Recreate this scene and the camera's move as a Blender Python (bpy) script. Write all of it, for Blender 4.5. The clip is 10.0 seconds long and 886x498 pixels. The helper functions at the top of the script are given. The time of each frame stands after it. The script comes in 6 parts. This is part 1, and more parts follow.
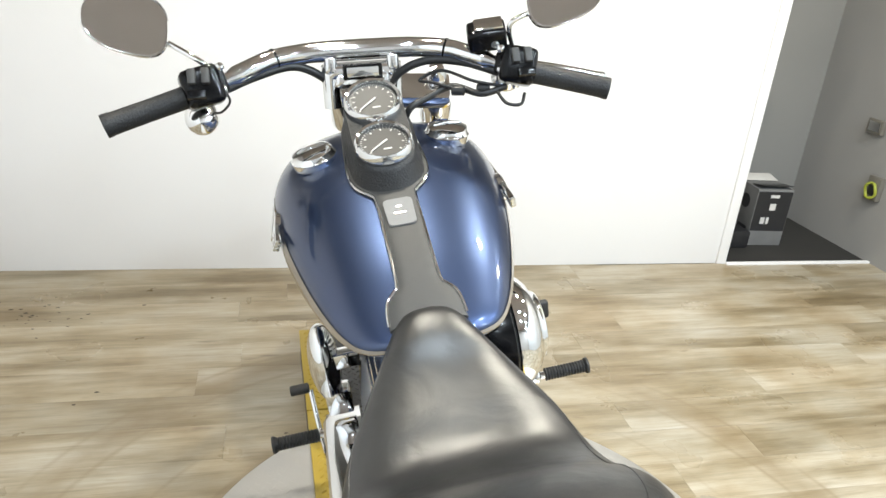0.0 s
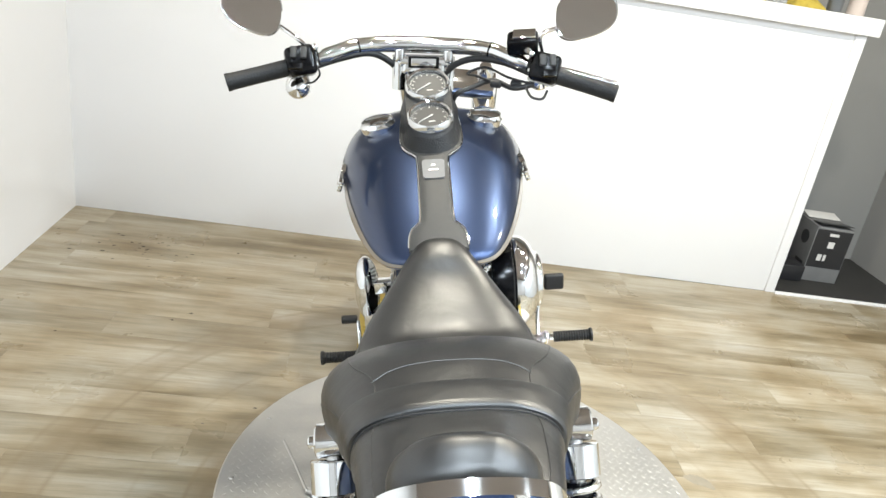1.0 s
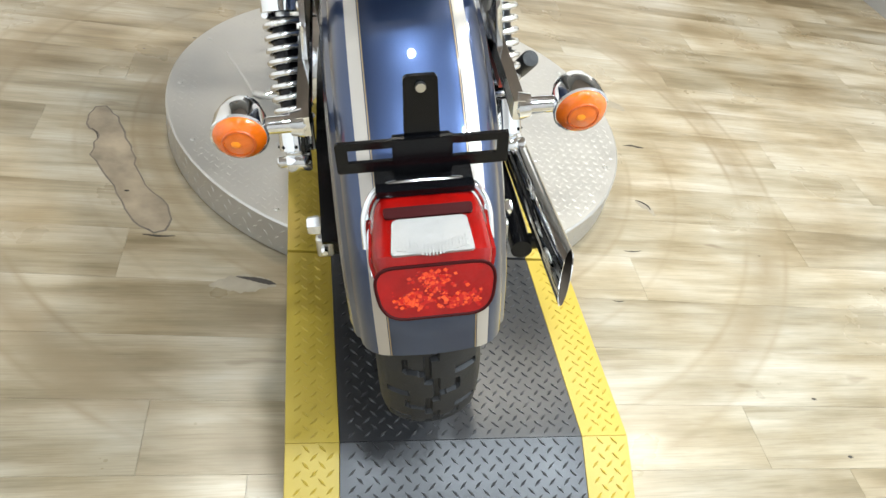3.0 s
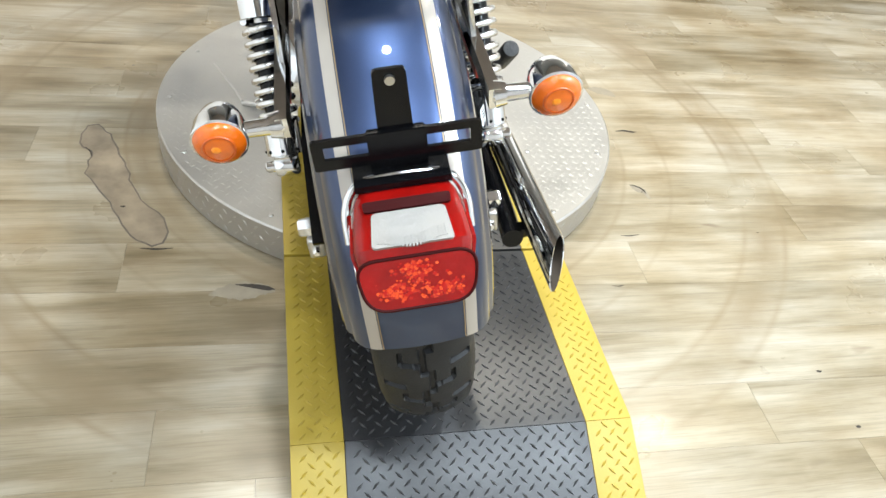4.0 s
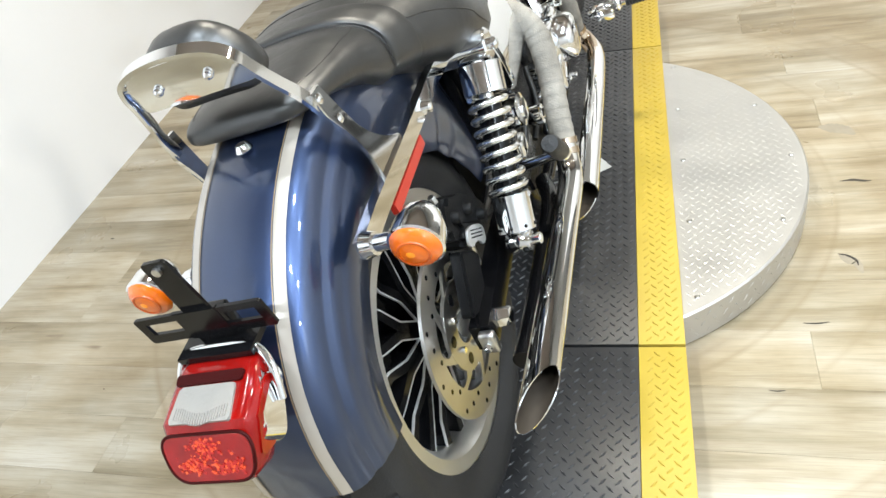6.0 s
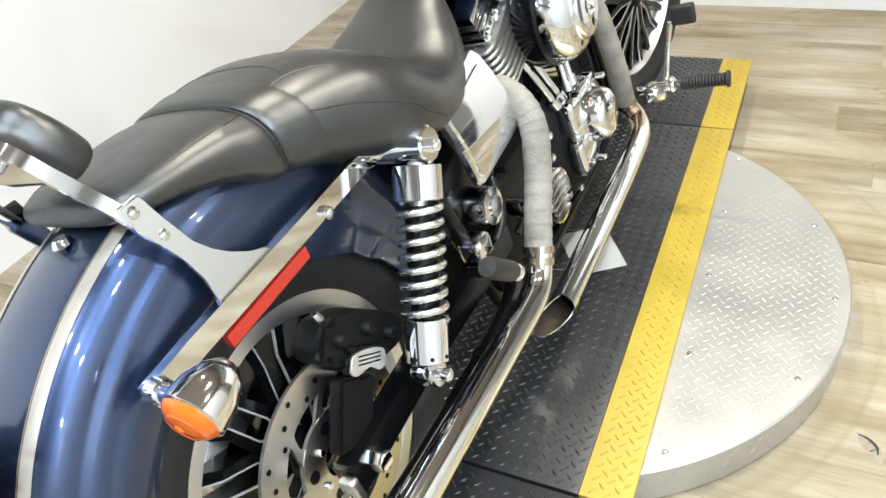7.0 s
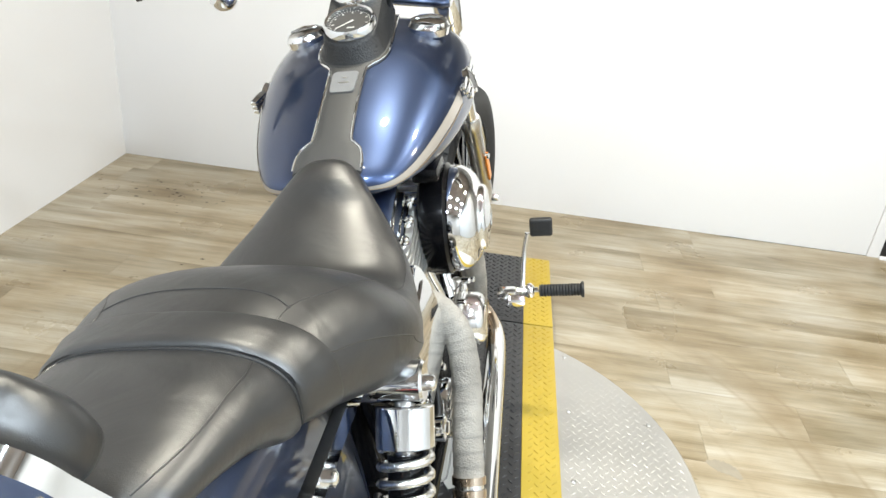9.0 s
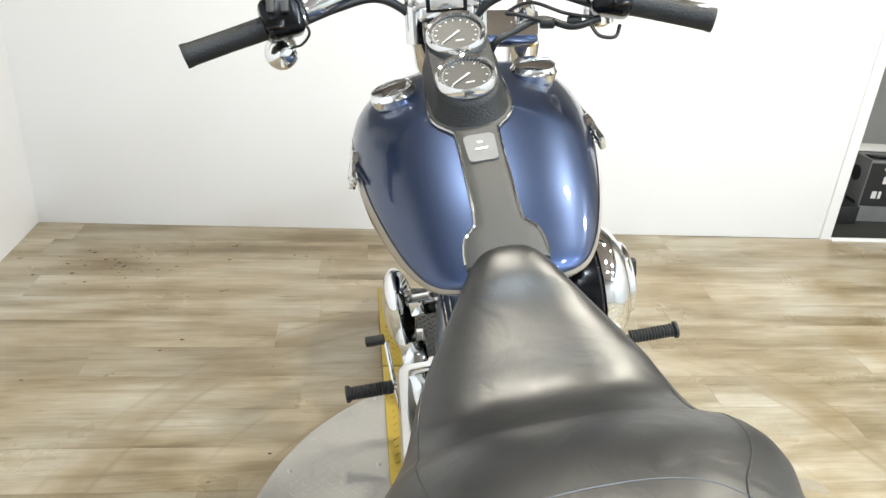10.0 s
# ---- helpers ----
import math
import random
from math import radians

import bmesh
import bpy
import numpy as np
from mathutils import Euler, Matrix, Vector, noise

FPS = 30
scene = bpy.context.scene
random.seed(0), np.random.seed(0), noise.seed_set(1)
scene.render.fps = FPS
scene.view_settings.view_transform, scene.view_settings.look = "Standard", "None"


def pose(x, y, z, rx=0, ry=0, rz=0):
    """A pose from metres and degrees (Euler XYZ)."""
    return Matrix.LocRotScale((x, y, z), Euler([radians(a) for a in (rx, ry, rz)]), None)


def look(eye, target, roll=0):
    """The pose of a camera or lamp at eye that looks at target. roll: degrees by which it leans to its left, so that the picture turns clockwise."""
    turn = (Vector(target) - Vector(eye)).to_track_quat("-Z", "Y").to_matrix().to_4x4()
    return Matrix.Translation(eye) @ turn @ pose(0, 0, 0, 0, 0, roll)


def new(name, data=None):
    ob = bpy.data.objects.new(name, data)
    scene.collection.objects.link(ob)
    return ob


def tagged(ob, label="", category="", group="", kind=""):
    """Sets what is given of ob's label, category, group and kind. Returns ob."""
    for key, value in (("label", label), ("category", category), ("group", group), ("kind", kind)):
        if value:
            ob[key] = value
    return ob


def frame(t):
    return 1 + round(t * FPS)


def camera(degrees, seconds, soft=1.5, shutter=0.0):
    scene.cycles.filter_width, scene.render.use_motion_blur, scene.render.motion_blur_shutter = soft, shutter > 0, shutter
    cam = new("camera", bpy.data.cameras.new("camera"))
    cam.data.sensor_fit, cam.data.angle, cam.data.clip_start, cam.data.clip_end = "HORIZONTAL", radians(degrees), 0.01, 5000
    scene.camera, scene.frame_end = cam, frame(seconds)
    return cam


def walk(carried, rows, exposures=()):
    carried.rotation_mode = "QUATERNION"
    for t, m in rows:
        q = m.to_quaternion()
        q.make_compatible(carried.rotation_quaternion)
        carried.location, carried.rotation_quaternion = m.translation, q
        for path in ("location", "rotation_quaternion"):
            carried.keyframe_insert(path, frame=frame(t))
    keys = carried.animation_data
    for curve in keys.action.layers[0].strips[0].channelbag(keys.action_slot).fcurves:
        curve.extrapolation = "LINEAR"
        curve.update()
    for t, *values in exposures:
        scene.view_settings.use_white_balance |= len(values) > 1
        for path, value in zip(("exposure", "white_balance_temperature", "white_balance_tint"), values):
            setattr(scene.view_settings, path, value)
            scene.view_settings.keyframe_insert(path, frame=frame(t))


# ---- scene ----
cam = camera(62.9, 10.0)
PATH = [
    (0, (-0.417, -1.071, 1.353), (0.065, 0.703, 0.565), 5.1),
    (0.4, (-0.435, -1.238, 1.414), (0.015, 0.591, 0.741), 7.6),
    (0.5, (-0.432, -1.273, 1.419), (-0.02, 0.565, 0.746), 7.8),
    (1, (-0.344, -1.446, 1.38), (-0.108, 0.384, 0.606), 9.3),
    (1.5, (-0.294, -1.58, 1.324), (-0.168, 0.183, 0.389), 10.7),
    (1.7, (-0.298, -1.612, 1.298), (-0.139, 0.11, 0.292), 10.2),
    (2, (-0.325, -1.655, 1.271), (-0.074, 0.012, 0.194), 9.6),
    (2.2, (-0.338, -1.688, 1.249), (-0.003, -0.076, 0.115), 10.5),
    (2.5, (-0.342, -1.72, 1.225), (0.083, -0.186, 0.013), 12.9),
    (2.7, (-0.341, -1.732, 1.214), (0.1, -0.234, -0.035), 13.2),
    (3, (-0.339, -1.749, 1.188), (0.123, -0.339, -0.153), 14.5),
    (4.5, (-0.258, -1.765, 1.193), (0.049, -0.316, -0.151), 4.1),
    (5, (-0.025, -1.769, 1.245), (-0.236, -0.208, 0.013), -2.6),
    (5.1, (0.017, -1.777, 1.257), (-0.254, -0.219, 0.033), -3.3),
    (5.5, (0.133, -1.778, 1.281), (-0.388, -0.232, 0.124), -13.7),
    (5.7, (0.187, -1.731, 1.268), (-0.331, -0.245, 0.033), -14.8),
    (6.8, (0.408, -1.362, 1.248), (-0.358, -0.027, -0.029), -14.5),
    (7, (0.452, -1.309, 1.253), (-0.351, 0.035, 0.008), -10.5),
    (7.2, (0.487, -1.257, 1.246), (-0.336, 0.096, 0.025), -8.3),
    (7.5, (0.508, -1.218, 1.248), (-0.35, 0.204, 0.132), -4.4),
    (7.7, (0.502, -1.208, 1.25), (-0.335, 0.246, 0.162), -3.3),
    (8, (0.463, -1.201, 1.276), (-0.224, 0.365, 0.238), -2.1),
    (8.5, (0.279, -1.258, 1.306), (-0.17, 0.438, 0.346), 1.0),
    (9, (0.073, -1.258, 1.277), (-0.036, 0.526, 0.378), 5.9),
    (9.2, (-0.034, -1.212, 1.263), (-0.206, 0.594, 0.421), 5.7),
    (9.5, (-0.187, -1.124, 1.262), (-0.352, 0.7, 0.459), 2.5),
    (9.7, (-0.281, -1.069, 1.263), (-0.348, 0.739, 0.412), 2.9),
    (10, (-0.401, -1.042, 1.275), (-0.143, 0.746, 0.416), 3.9),
]
walk(cam, [(t, look(eye, target, roll)) for t, eye, target, roll in PATH])


# ---- light ----
world = bpy.data.worlds.new("room_world")
scene.world = world
world.use_nodes = True
world.node_tree.nodes["Background"].inputs["Color"].default_value = (0.9, 0.95, 1.0, 1)
world.node_tree.nodes["Background"].inputs["Strength"].default_value = 0.25
scene.view_settings.exposure = -0.17


def ceiling_lamp(x, y, watts, size, colour, z=2.74):
    """A round spot lamp set in the ceiling, shining down in a wide cone."""
    data = bpy.data.lights.new("ceiling_lamp", "AREA")
    data.shape, data.size, data.energy, data.color = "DISK", size, watts, colour
    data.spread = radians(168)
    ob = new("ceiling_lamp", data)
    ob.matrix_world = pose(x, y, z)
    return ob


WARM, COOL = (1.0, 0.943, 0.80), (0.785, 0.905, 1.0)
LAMPS = ((-0.45, 0.45, 37, WARM), (0.85, 0.45, 46, WARM), (1.9, 0.45, 40, WARM),
         (-0.45, -0.9, 18, COOL), (0.65, -0.9, 23, COOL), (1.75, -0.95, 44, COOL),
         (-0.45, -1.9, 32, COOL), (0.75, -1.9, 42, COOL), (1.9, -1.9, 58, COOL),
         # back row is unseen, added to brighten the lower north wall
         (-0.95, -2.9, 40, COOL), (2.1, -2.9, 78, COOL))
for lx, ly, watts, tone in LAMPS:
    ceiling_lamp(lx, ly, watts * 0.86, 0.13, tone)


# ---- materials ----
def material(name, colour, rough=0.5, metal=0.0, vary=0.0, scale=20.0, bump=0.0, bump_scale=200.0, coat=0.0, rough_vary=0.0, stretch=(1, 1, 1), island=0.0, **extra):
    m = bpy.data.materials.new(name)
    m.use_nodes = True
    nt = m.node_tree
    b = nt.nodes["Principled BSDF"]
    b.inputs["Base Color"].default_value = (*colour, 1)
    b.inputs["Roughness"].default_value = rough
    b.inputs["Metallic"].default_value = metal
    b.inputs["Coat Weight"].default_value = coat
    b.inputs["Coat Roughness"].default_value = 0.03
    for key, value in extra.items():
        b.inputs[key.replace("_", " ")].default_value = value
    if vary or bump or rough_vary:
        co = nt.nodes.new("ShaderNodeTexCoord")
        mp = nt.nodes.new("ShaderNodeMapping")
        mp.inputs["Scale"].default_value = stretch
        nt.links.new(co.outputs["Object"], mp.inputs["Vector"])
        big = nt.nodes.new("ShaderNodeTexNoise")
        big.inputs["Scale"].default_value = scale
        big.inputs["Detail"].default_value = 6
        nt.links.new(mp.outputs["Vector"], big.inputs["Vector"])
        fine = nt.nodes.new("ShaderNodeTexNoise")
        fine.inputs["Scale"].default_value = bump_scale
        fine.inputs["Detail"].default_value = 3
        nt.links.new(mp.outputs["Vector"], fine.inputs["Vector"])
        if vary:
            mix = nt.nodes.new("ShaderNodeMix")
            mix.data_type = "RGBA"
            mix.inputs["A"].default_value = (*[c * (1 - vary) for c in colour], 1)
            mix.inputs["B"].default_value = (*[min(1, c * (1 + vary)) for c in colour], 1)
            nt.links.new(big.outputs["Fac"], mix.inputs["Factor"])
            nt.links.new(mix.outputs["Result"], b.inputs["Base Color"])
        if rough_vary:
            rr = nt.nodes.new("ShaderNodeMapRange")
            rr.inputs["From Min"].default_value, rr.inputs["From Max"].default_value = 0.3, 0.7
            rr.inputs["To Min"].default_value, rr.inputs["To Max"].default_value = max(0.01, rough - rough_vary), rough + rough_vary
            nt.links.new(big.outputs["Fac"], rr.inputs["Value"])
            nt.links.new(rr.outputs["Result"], b.inputs["Roughness"])
        if bump:
            bp = nt.nodes.new("ShaderNodeBump")
            bp.inputs["Strength"].default_value = bump
            bp.inputs["Distance"].default_value = 0.002
            nt.links.new(fine.outputs["Fac"], bp.inputs["Height"])
            nt.links.new(bp.outputs["Normal"], b.inputs["Normal"])
    return m


CHROME = material("chrome", (0.86, 0.87, 0.88), 0.05, 1.0, rough_vary=0.02, scale=9)
STEEL = material("brushed_steel", (0.62, 0.61, 0.59), 0.28, 1.0, 0.1, 30, 0.1, 300)
ALLOY = material("machined_alloy", (0.78, 0.78, 0.77), 0.36, 1.0, 0.06, 25)
BLUE = material("blue_metallic_paint", (0.037, 0.057, 0.120), 0.35, 0.90, 0.12, 900, coat=1.0)
SILVER = material("silver_stripe_paint", (0.37, 0.33, 0.285), 0.34, 0.3, coat=0.8, vary=0.04, scale=40)
GOLD = material("gold_pinstripe", (0.30, 0.22, 0.13), 0.3, 0.4, coat=0.6)
LEATHER = material("black_leather", (0.0105, 0.0103, 0.0102), 0.37, 0.0, 0.08, 30, 0.10, 900, rough_vary=0.04, Specular_IOR_Level=1.0)
# soft creases in the leather
lt = LEATHER.node_tree
crease, crease_bump, where = lt.nodes.new("ShaderNodeTexNoise"), lt.nodes.new("ShaderNodeBump"), lt.nodes.new("ShaderNodeTexCoord")
crease.inputs["Scale"].default_value, crease.inputs["Detail"].default_value, crease.inputs["Distortion"].default_value = 13.0, 4.0, 0.8
crease_bump.inputs["Strength"].default_value, crease_bump.inputs["Distance"].default_value = 0.35, 0.006
lt.links.new(where.outputs["Object"], crease.inputs["Vector"])
lt.links.new(crease.outputs["Fac"], crease_bump.inputs["Height"])
for node in lt.nodes:
    if node.type == "BUMP" and node != crease_bump:
        lt.links.new(crease_bump.outputs["Normal"], node.inputs["Normal"])
RUBBER = material("tyre_rubber", (0.0085, 0.0085, 0.0095), 0.6, 0.0, 0.2, 30, 0.3, 300)
GRIPRUBBER = material("grip_rubber", (0.009, 0.009, 0.0095), 0.55, 0.0, 0.25, 40, 0.7, 260)
BLACK = material("black_gloss_enamel", (0.003, 0.003, 0.0035), 0.18, 0.0, vary=0.2, scale=20, Specular_IOR_Level=0.25)
CRINKLE = material("black_wrinkle_finish", (0.0042, 0.0042, 0.0046), 0.44, 0.0, 0.3, 60, 0.6, 500, Specular_IOR_Level=0.16)
CONSOLE = material("console_satin_black", (0.036, 0.035, 0.033), 0.5, 0.0, 0.12, 60, 0.25, 700)
BORE = material("dark_pipe_bore", (0.035, 0.026, 0.018), 0.6, 0.3, 0.3, 40)
WRAP = material("exhaust_wrap_cloth", (0.225, 0.208, 0.182), 0.9, 0.0, 0.6, 24, 1.0, 330)
HEATED = material("heat_tinted_steel", (0.58, 0.47, 0.36), 0.16, 1.0, 0.2, 14)
AMBER = material("amber_lens", (0.66, 0.118, 0.002), 0.12, 0.0, 0.35, 60, 0.4, 180, coat=0.8)
REDLENS = material("red_lens", (0.20, 0.003, 0.002), 0.10, 0.0, 0.5, 38, 0.15, 160, coat=0.3, Specular_IOR_Level=0.3)
AMBERDARK = material("amber_ring", (0.50, 0.078, 0.001), 0.3, 0.0, 0.3, 90, coat=0.2)
AMBERBRIGHT = material("amber_centre", (0.90, 0.25, 0.01), 0.2, 0.0, 0.2, 200, coat=0.3)
DARKRED = material("dark_red_plastic", (0.03, 0.001, 0.001), 0.5, 0.0, 0.2, 60, Specular_IOR_Level=0.1)
# Red to orange facets put the glow within the tail lens into colour.
GLOWFACET = material("lens_glow_facet", (0.85, 0.055, 0.006), 0.2, 0.0, 0.3, 150, coat=0.3)
facet_nodes = GLOWFACET.node_tree
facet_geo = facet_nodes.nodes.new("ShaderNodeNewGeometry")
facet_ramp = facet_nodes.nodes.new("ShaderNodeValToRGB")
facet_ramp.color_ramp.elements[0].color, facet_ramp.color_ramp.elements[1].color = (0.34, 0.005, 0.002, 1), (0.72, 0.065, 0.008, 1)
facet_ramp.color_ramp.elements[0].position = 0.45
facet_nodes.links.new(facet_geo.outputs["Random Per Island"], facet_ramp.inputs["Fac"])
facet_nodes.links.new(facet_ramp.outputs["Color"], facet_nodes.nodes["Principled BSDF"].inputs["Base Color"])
SPOKESILVER = material("bright_machined_edge", (0.62, 0.62, 0.62), 0.35, 0.6, 0.05, 60)
CLEARLENS = material("frosted_clear_lens", (0.24, 0.222, 0.20), 0.35, 0.0, 0.08, 60, 0.4, 150)
DIAL = material("dial_black", (0.028, 0.026, 0.024), 0.5, 0.0, 0.1, 60)
BADGE = material("silver_badge", (0.15, 0.15, 0.15), 0.55, 0.1, vary=0.1, scale=60)
PRINT = material("white_print", (0.50, 0.49, 0.46), 0.5)
SPRING = material("satin_chrome_spring", (0.80, 0.80, 0.80), 0.24, 1.0, rough_vary=0.05, scale=30)
# White paper greyed to carry the shade under the exhaust.
PAPER = material("dimmed_paper", (0.40, 0.395, 0.38), 0.7, vary=0.03, scale=40)
DISC = material("galvanised_plate", (0.52, 0.505, 0.48), 0.38, 0.8, 0.12, 5, 0.15, 120, rough_vary=0.08)
DARKPLATE = material("dark_tread_plate", (0.020, 0.020, 0.0215), 0.37, 0.0, 0.35, 7, 0.2, 150, rough_vary=0.06, Specular_IOR_Level=0.55)
WORNTREAD = material("worn_tread_bar", (0.040, 0.040, 0.042), 0.30, 0.0, 0.4, 9, 0.2, 150, rough_vary=0.08)
YELLOW = material("yellow_tread_paint", (0.37, 0.262, 0.030), 0.5, 0.0, 0.14, 6, 0.2, 150, rough_vary=0.08)
WALLPAINT = material("white_wall_paint", (0.73, 0.725, 0.73), 0.62, 0.0, 0.025, 2.2, 0.15, 160)
# The shade of the recess is put into the next two greys.
GREYPAINT = material("shaded_grey_wall", (0.25, 0.248, 0.24), 0.65, 0.0, 0.06, 2.0, 0.15, 160)
EASTPAINT = material("shaded_east_wall", (0.31, 0.307, 0.30), 0.6, 0.0, 0.04, 2.0, 0.15, 160)
CEILINGPAINT = material("ceiling_paint", (0.31, 0.265, 0.235), 0.8, 0.0, 0.08, 2.0)
# Near black to hold the recess's shade; also lies under the planks.
DARKFLOOR = material("shaded_bare_floor", (0.022, 0.021, 0.020), 0.7, 0.0, 0.3, 4, 0.3, 90)
SOUTHPAINT = material("plain_grey_paint", (0.38, 0.36, 0.34), 0.6, 0.0, 0.08, 2.0)
# Tone of the unseen far east wall, set for reflections in the paintwork.
FARWALL = material("reflected_wall_paint", (0.55, 0.56, 0.57), 0.6, 0.0, 0.1, 2.0)
CARDBLACK = material("printed_card_black", (0.018, 0.018, 0.02), 0.4, vary=0.2, scale=20)
CARDWHITE = material("printed_card_white", (0.62, 0.61, 0.59), 0.45, vary=0.05, scale=20)
CABLE = material("cable_black", (0.007, 0.007, 0.0075), 0.45, vary=0.2, scale=30)
REFLECTOR = material("amber_reflector", (0.78, 0.25, 0.025), 0.3, coat=0.2, vary=0.1, scale=200)
REDREFLECTOR = material("red_reflector", (0.36, 0.022, 0.012), 0.3, coat=0.2, vary=0.1, scale=200)
mirror_m = material("mirror_glass", (0.92, 0.92, 0.92), 0.015, 1.0)


def wood_material():
    """Pale brown vinyl plank: streaks along the plank, darker knots, and scuffed rings where the turntable's ramp wheels run."""
    m = bpy.data.materials.new("plank_vinyl")
    m.use_nodes = True
    nt = m.node_tree
    b = nt.nodes["Principled BSDF"]
    N, L = nt.nodes.new, nt.links.new
    geo, info = N("ShaderNodeNewGeometry"), N("ShaderNodeObjectInfo")
    shift = N("ShaderNodeVectorMath")
    shift.operation = "ADD"
    spread = N("ShaderNodeVectorMath")
    spread.operation = "SCALE"
    spread.inputs[0].default_value = (37.0, 11.0, 5.0)
    L(info.outputs["Random"], spread.inputs["Scale"])
    L(geo.outputs["Position"], shift.inputs[0])
    L(spread.outputs["Vector"], shift.inputs[1])

    def grain(sx, sy, scale, detail, rough=0.55):
        mp = N("ShaderNodeMapping")
        mp.inputs["Scale"].default_value = (sx, sy, 1)
        L(shift.outputs["Vector"], mp.inputs["Vector"])
        n = N("ShaderNodeTexNoise")
        n.inputs["Scale"].default_value, n.inputs["Detail"].default_value, n.inputs["Roughness"].default_value = scale, detail, rough
        L(mp.outputs["Vector"], n.inputs["Vector"])
        return n.outputs["Fac"]

    def ramp(fac, stops):
        r = N("ShaderNodeValToRGB")
        e = r.color_ramp.elements
        while len(e) < len(stops):
            e.new(0.5)
        for el, (at, col) in zip(e, stops):
            el.position, el.color = at, (*col, 1)
        L(fac, r.inputs["Fac"])
        return r.outputs["Color"]

    def mixed(kind, fac, a, bb):
        x = N("ShaderNodeMix")
        x.data_type, x.blend_type = "RGBA", kind
        if isinstance(fac, float):
            x.inputs["Factor"].default_value = fac
        else:
            L(fac, x.inputs["Factor"])
        L(a, x.inputs["A"])
        if isinstance(bb, tuple):
            x.inputs["B"].default_value = (*bb, 1)
        else:
            L(bb, x.inputs["B"])
        return x.outputs["Result"]

    def remap(v, lo, hi, a=0.0, z=1.0):
        r = N("ShaderNodeMapRange")
        for key, val in (("From Min", lo), ("From Max", hi), ("To Min", a), ("To Max", z)):
            r.inputs[key].default_value = val
        L(v, r.inputs["Value"])
        return r.outputs["Result"]

    broad = grain(1.1, 6.5, 1.7, 5)
    base = ramp(broad, [(0.30, (0.202, 0.166, 0.107)), (0.42, (0.292, 0.251, 0.180)), (0.55, (0.386, 0.347, 0.276)), (0.72, (0.468, 0.434, 0.378))])
    streak = ramp(grain(1.3, 30.0, 2.2, 5, 0.62), [(0.30, (0.62, 0.60, 0.54)), (0.52, (1, 1, 1)), (0.8, (1.0, 0.995, 0.98))])
    col = mixed("MULTIPLY", 0.5, base, streak)
    col = mixed("MULTIPLY", 0.6, col, ramp(grain(4.0, 140.0, 2.6, 4, 0.6), [(0.34, (0.76, 0.74, 0.70)), (0.52, (1, 1, 1))]))
    cloud = N("ShaderNodeTexNoise")
    cloud.inputs["Scale"].default_value, cloud.inputs["Detail"].default_value = 2.8, 6
    L(geo.outputs["Position"], cloud.inputs["Vector"])
    col = mixed("MULTIPLY", 1.0, col, ramp(cloud.outputs["Fac"], [(0.33, (0.74, 0.65, 0.52)), (0.46, (0.90, 0.845, 0.75)), (0.62, (1, 1, 1))]))
    tint = ramp(info.outputs["Random"], [(0.0, (0.74, 0.73, 0.70)), (0.5, (0.92, 0.90, 0.86)), (1.0, (1, 1, 1))])
    col = mixed("MULTIPLY", 0.8, col, tint)
    knots = remap(grain(3.0, 11.0, 2.1, 2, 0.4), 0.71, 0.80, 0.0, 0.7)
    col = mixed("MIX", knots, col, (0.13, 0.09, 0.055))
    # worn rings round the turntable
    xy = N("ShaderNodeVectorMath")
    xy.operation = "LENGTH"
    flat = N("ShaderNodeVectorMath")
    flat.operation = "MULTIPLY"
    flat.inputs[1].default_value = (1, 1, 0)
    L(geo.outputs["Position"], flat.inputs[0])
    L(flat.outputs["Vector"], xy.inputs[0])
    smear = N("ShaderNodeTexNoise")
    smear.inputs["Scale"].default_value, smear.inputs["Detail"].default_value = 3.5, 5
    L(geo.outputs["Position"], smear.inputs["Vector"])
    for radius, width, depth in ((0.665, 0.05, 0.8), (0.705, 0.010, 0.65), (1.10, 0.075, 0.75), (1.155, 0.012, 0.6), (1.045, 0.012, 0.6), (0.84, 0.010, 0.3)):
        off = N("ShaderNodeMath")
        off.operation = "SUBTRACT"
        off.inputs[1].default_value = radius
        L(xy.outputs["Value"], off.inputs[0])
        ab = N("ShaderNodeMath")
        ab.operation = "ABSOLUTE"
        L(off.outputs["Value"], ab.inputs[0])
        band = remap(ab.outputs["Value"], 0.0, width, depth, 0.0)
        mul = N("ShaderNodeMath")
        mul.operation = "MULTIPLY"
        L(band, mul.inputs[0])
        L(remap(smear.outputs["Fac"], 0.34, 0.60), mul.inputs[1])
        col = mixed("MIX", mul.outputs["Value"], col, (0.19, 0.142, 0.082))
    L(col, b.inputs["Base Color"])
    L(remap(smear.outputs["Fac"], 0.3, 0.7, 0.24, 0.40), b.inputs["Roughness"])
    bp = N("ShaderNodeBump")
    bp.inputs["Strength"].default_value, bp.inputs["Distance"].default_value = 0.25, 0.001
    L(grain(1.5, 60.0, 3.0, 4), bp.inputs["Height"])
    L(bp.outputs["Normal"], b.inputs["Normal"])
    return m


WOOD = wood_material()


# ---- mesh helpers ----
def finish(bm, name, mat, angle=40):
    me = bpy.data.meshes.new(name)
    bmesh.ops.recalc_face_normals(bm, faces=bm.faces)
    bm.to_mesh(me)
    bm.free()
    me.materials.append(mat)
    me.shade_smooth()
    me.set_sharp_from_angle(angle=radians(angle))
    return me


def part(name, bm, mat, parent, label="", angle=40):
    """One bmesh as one mesh object under a thing or a part."""
    ob = new(name, bm if isinstance(bm, bpy.types.Mesh) else finish(bm, name, mat, angle))
    ob.parent = parent
    return tagged(ob, label=label)


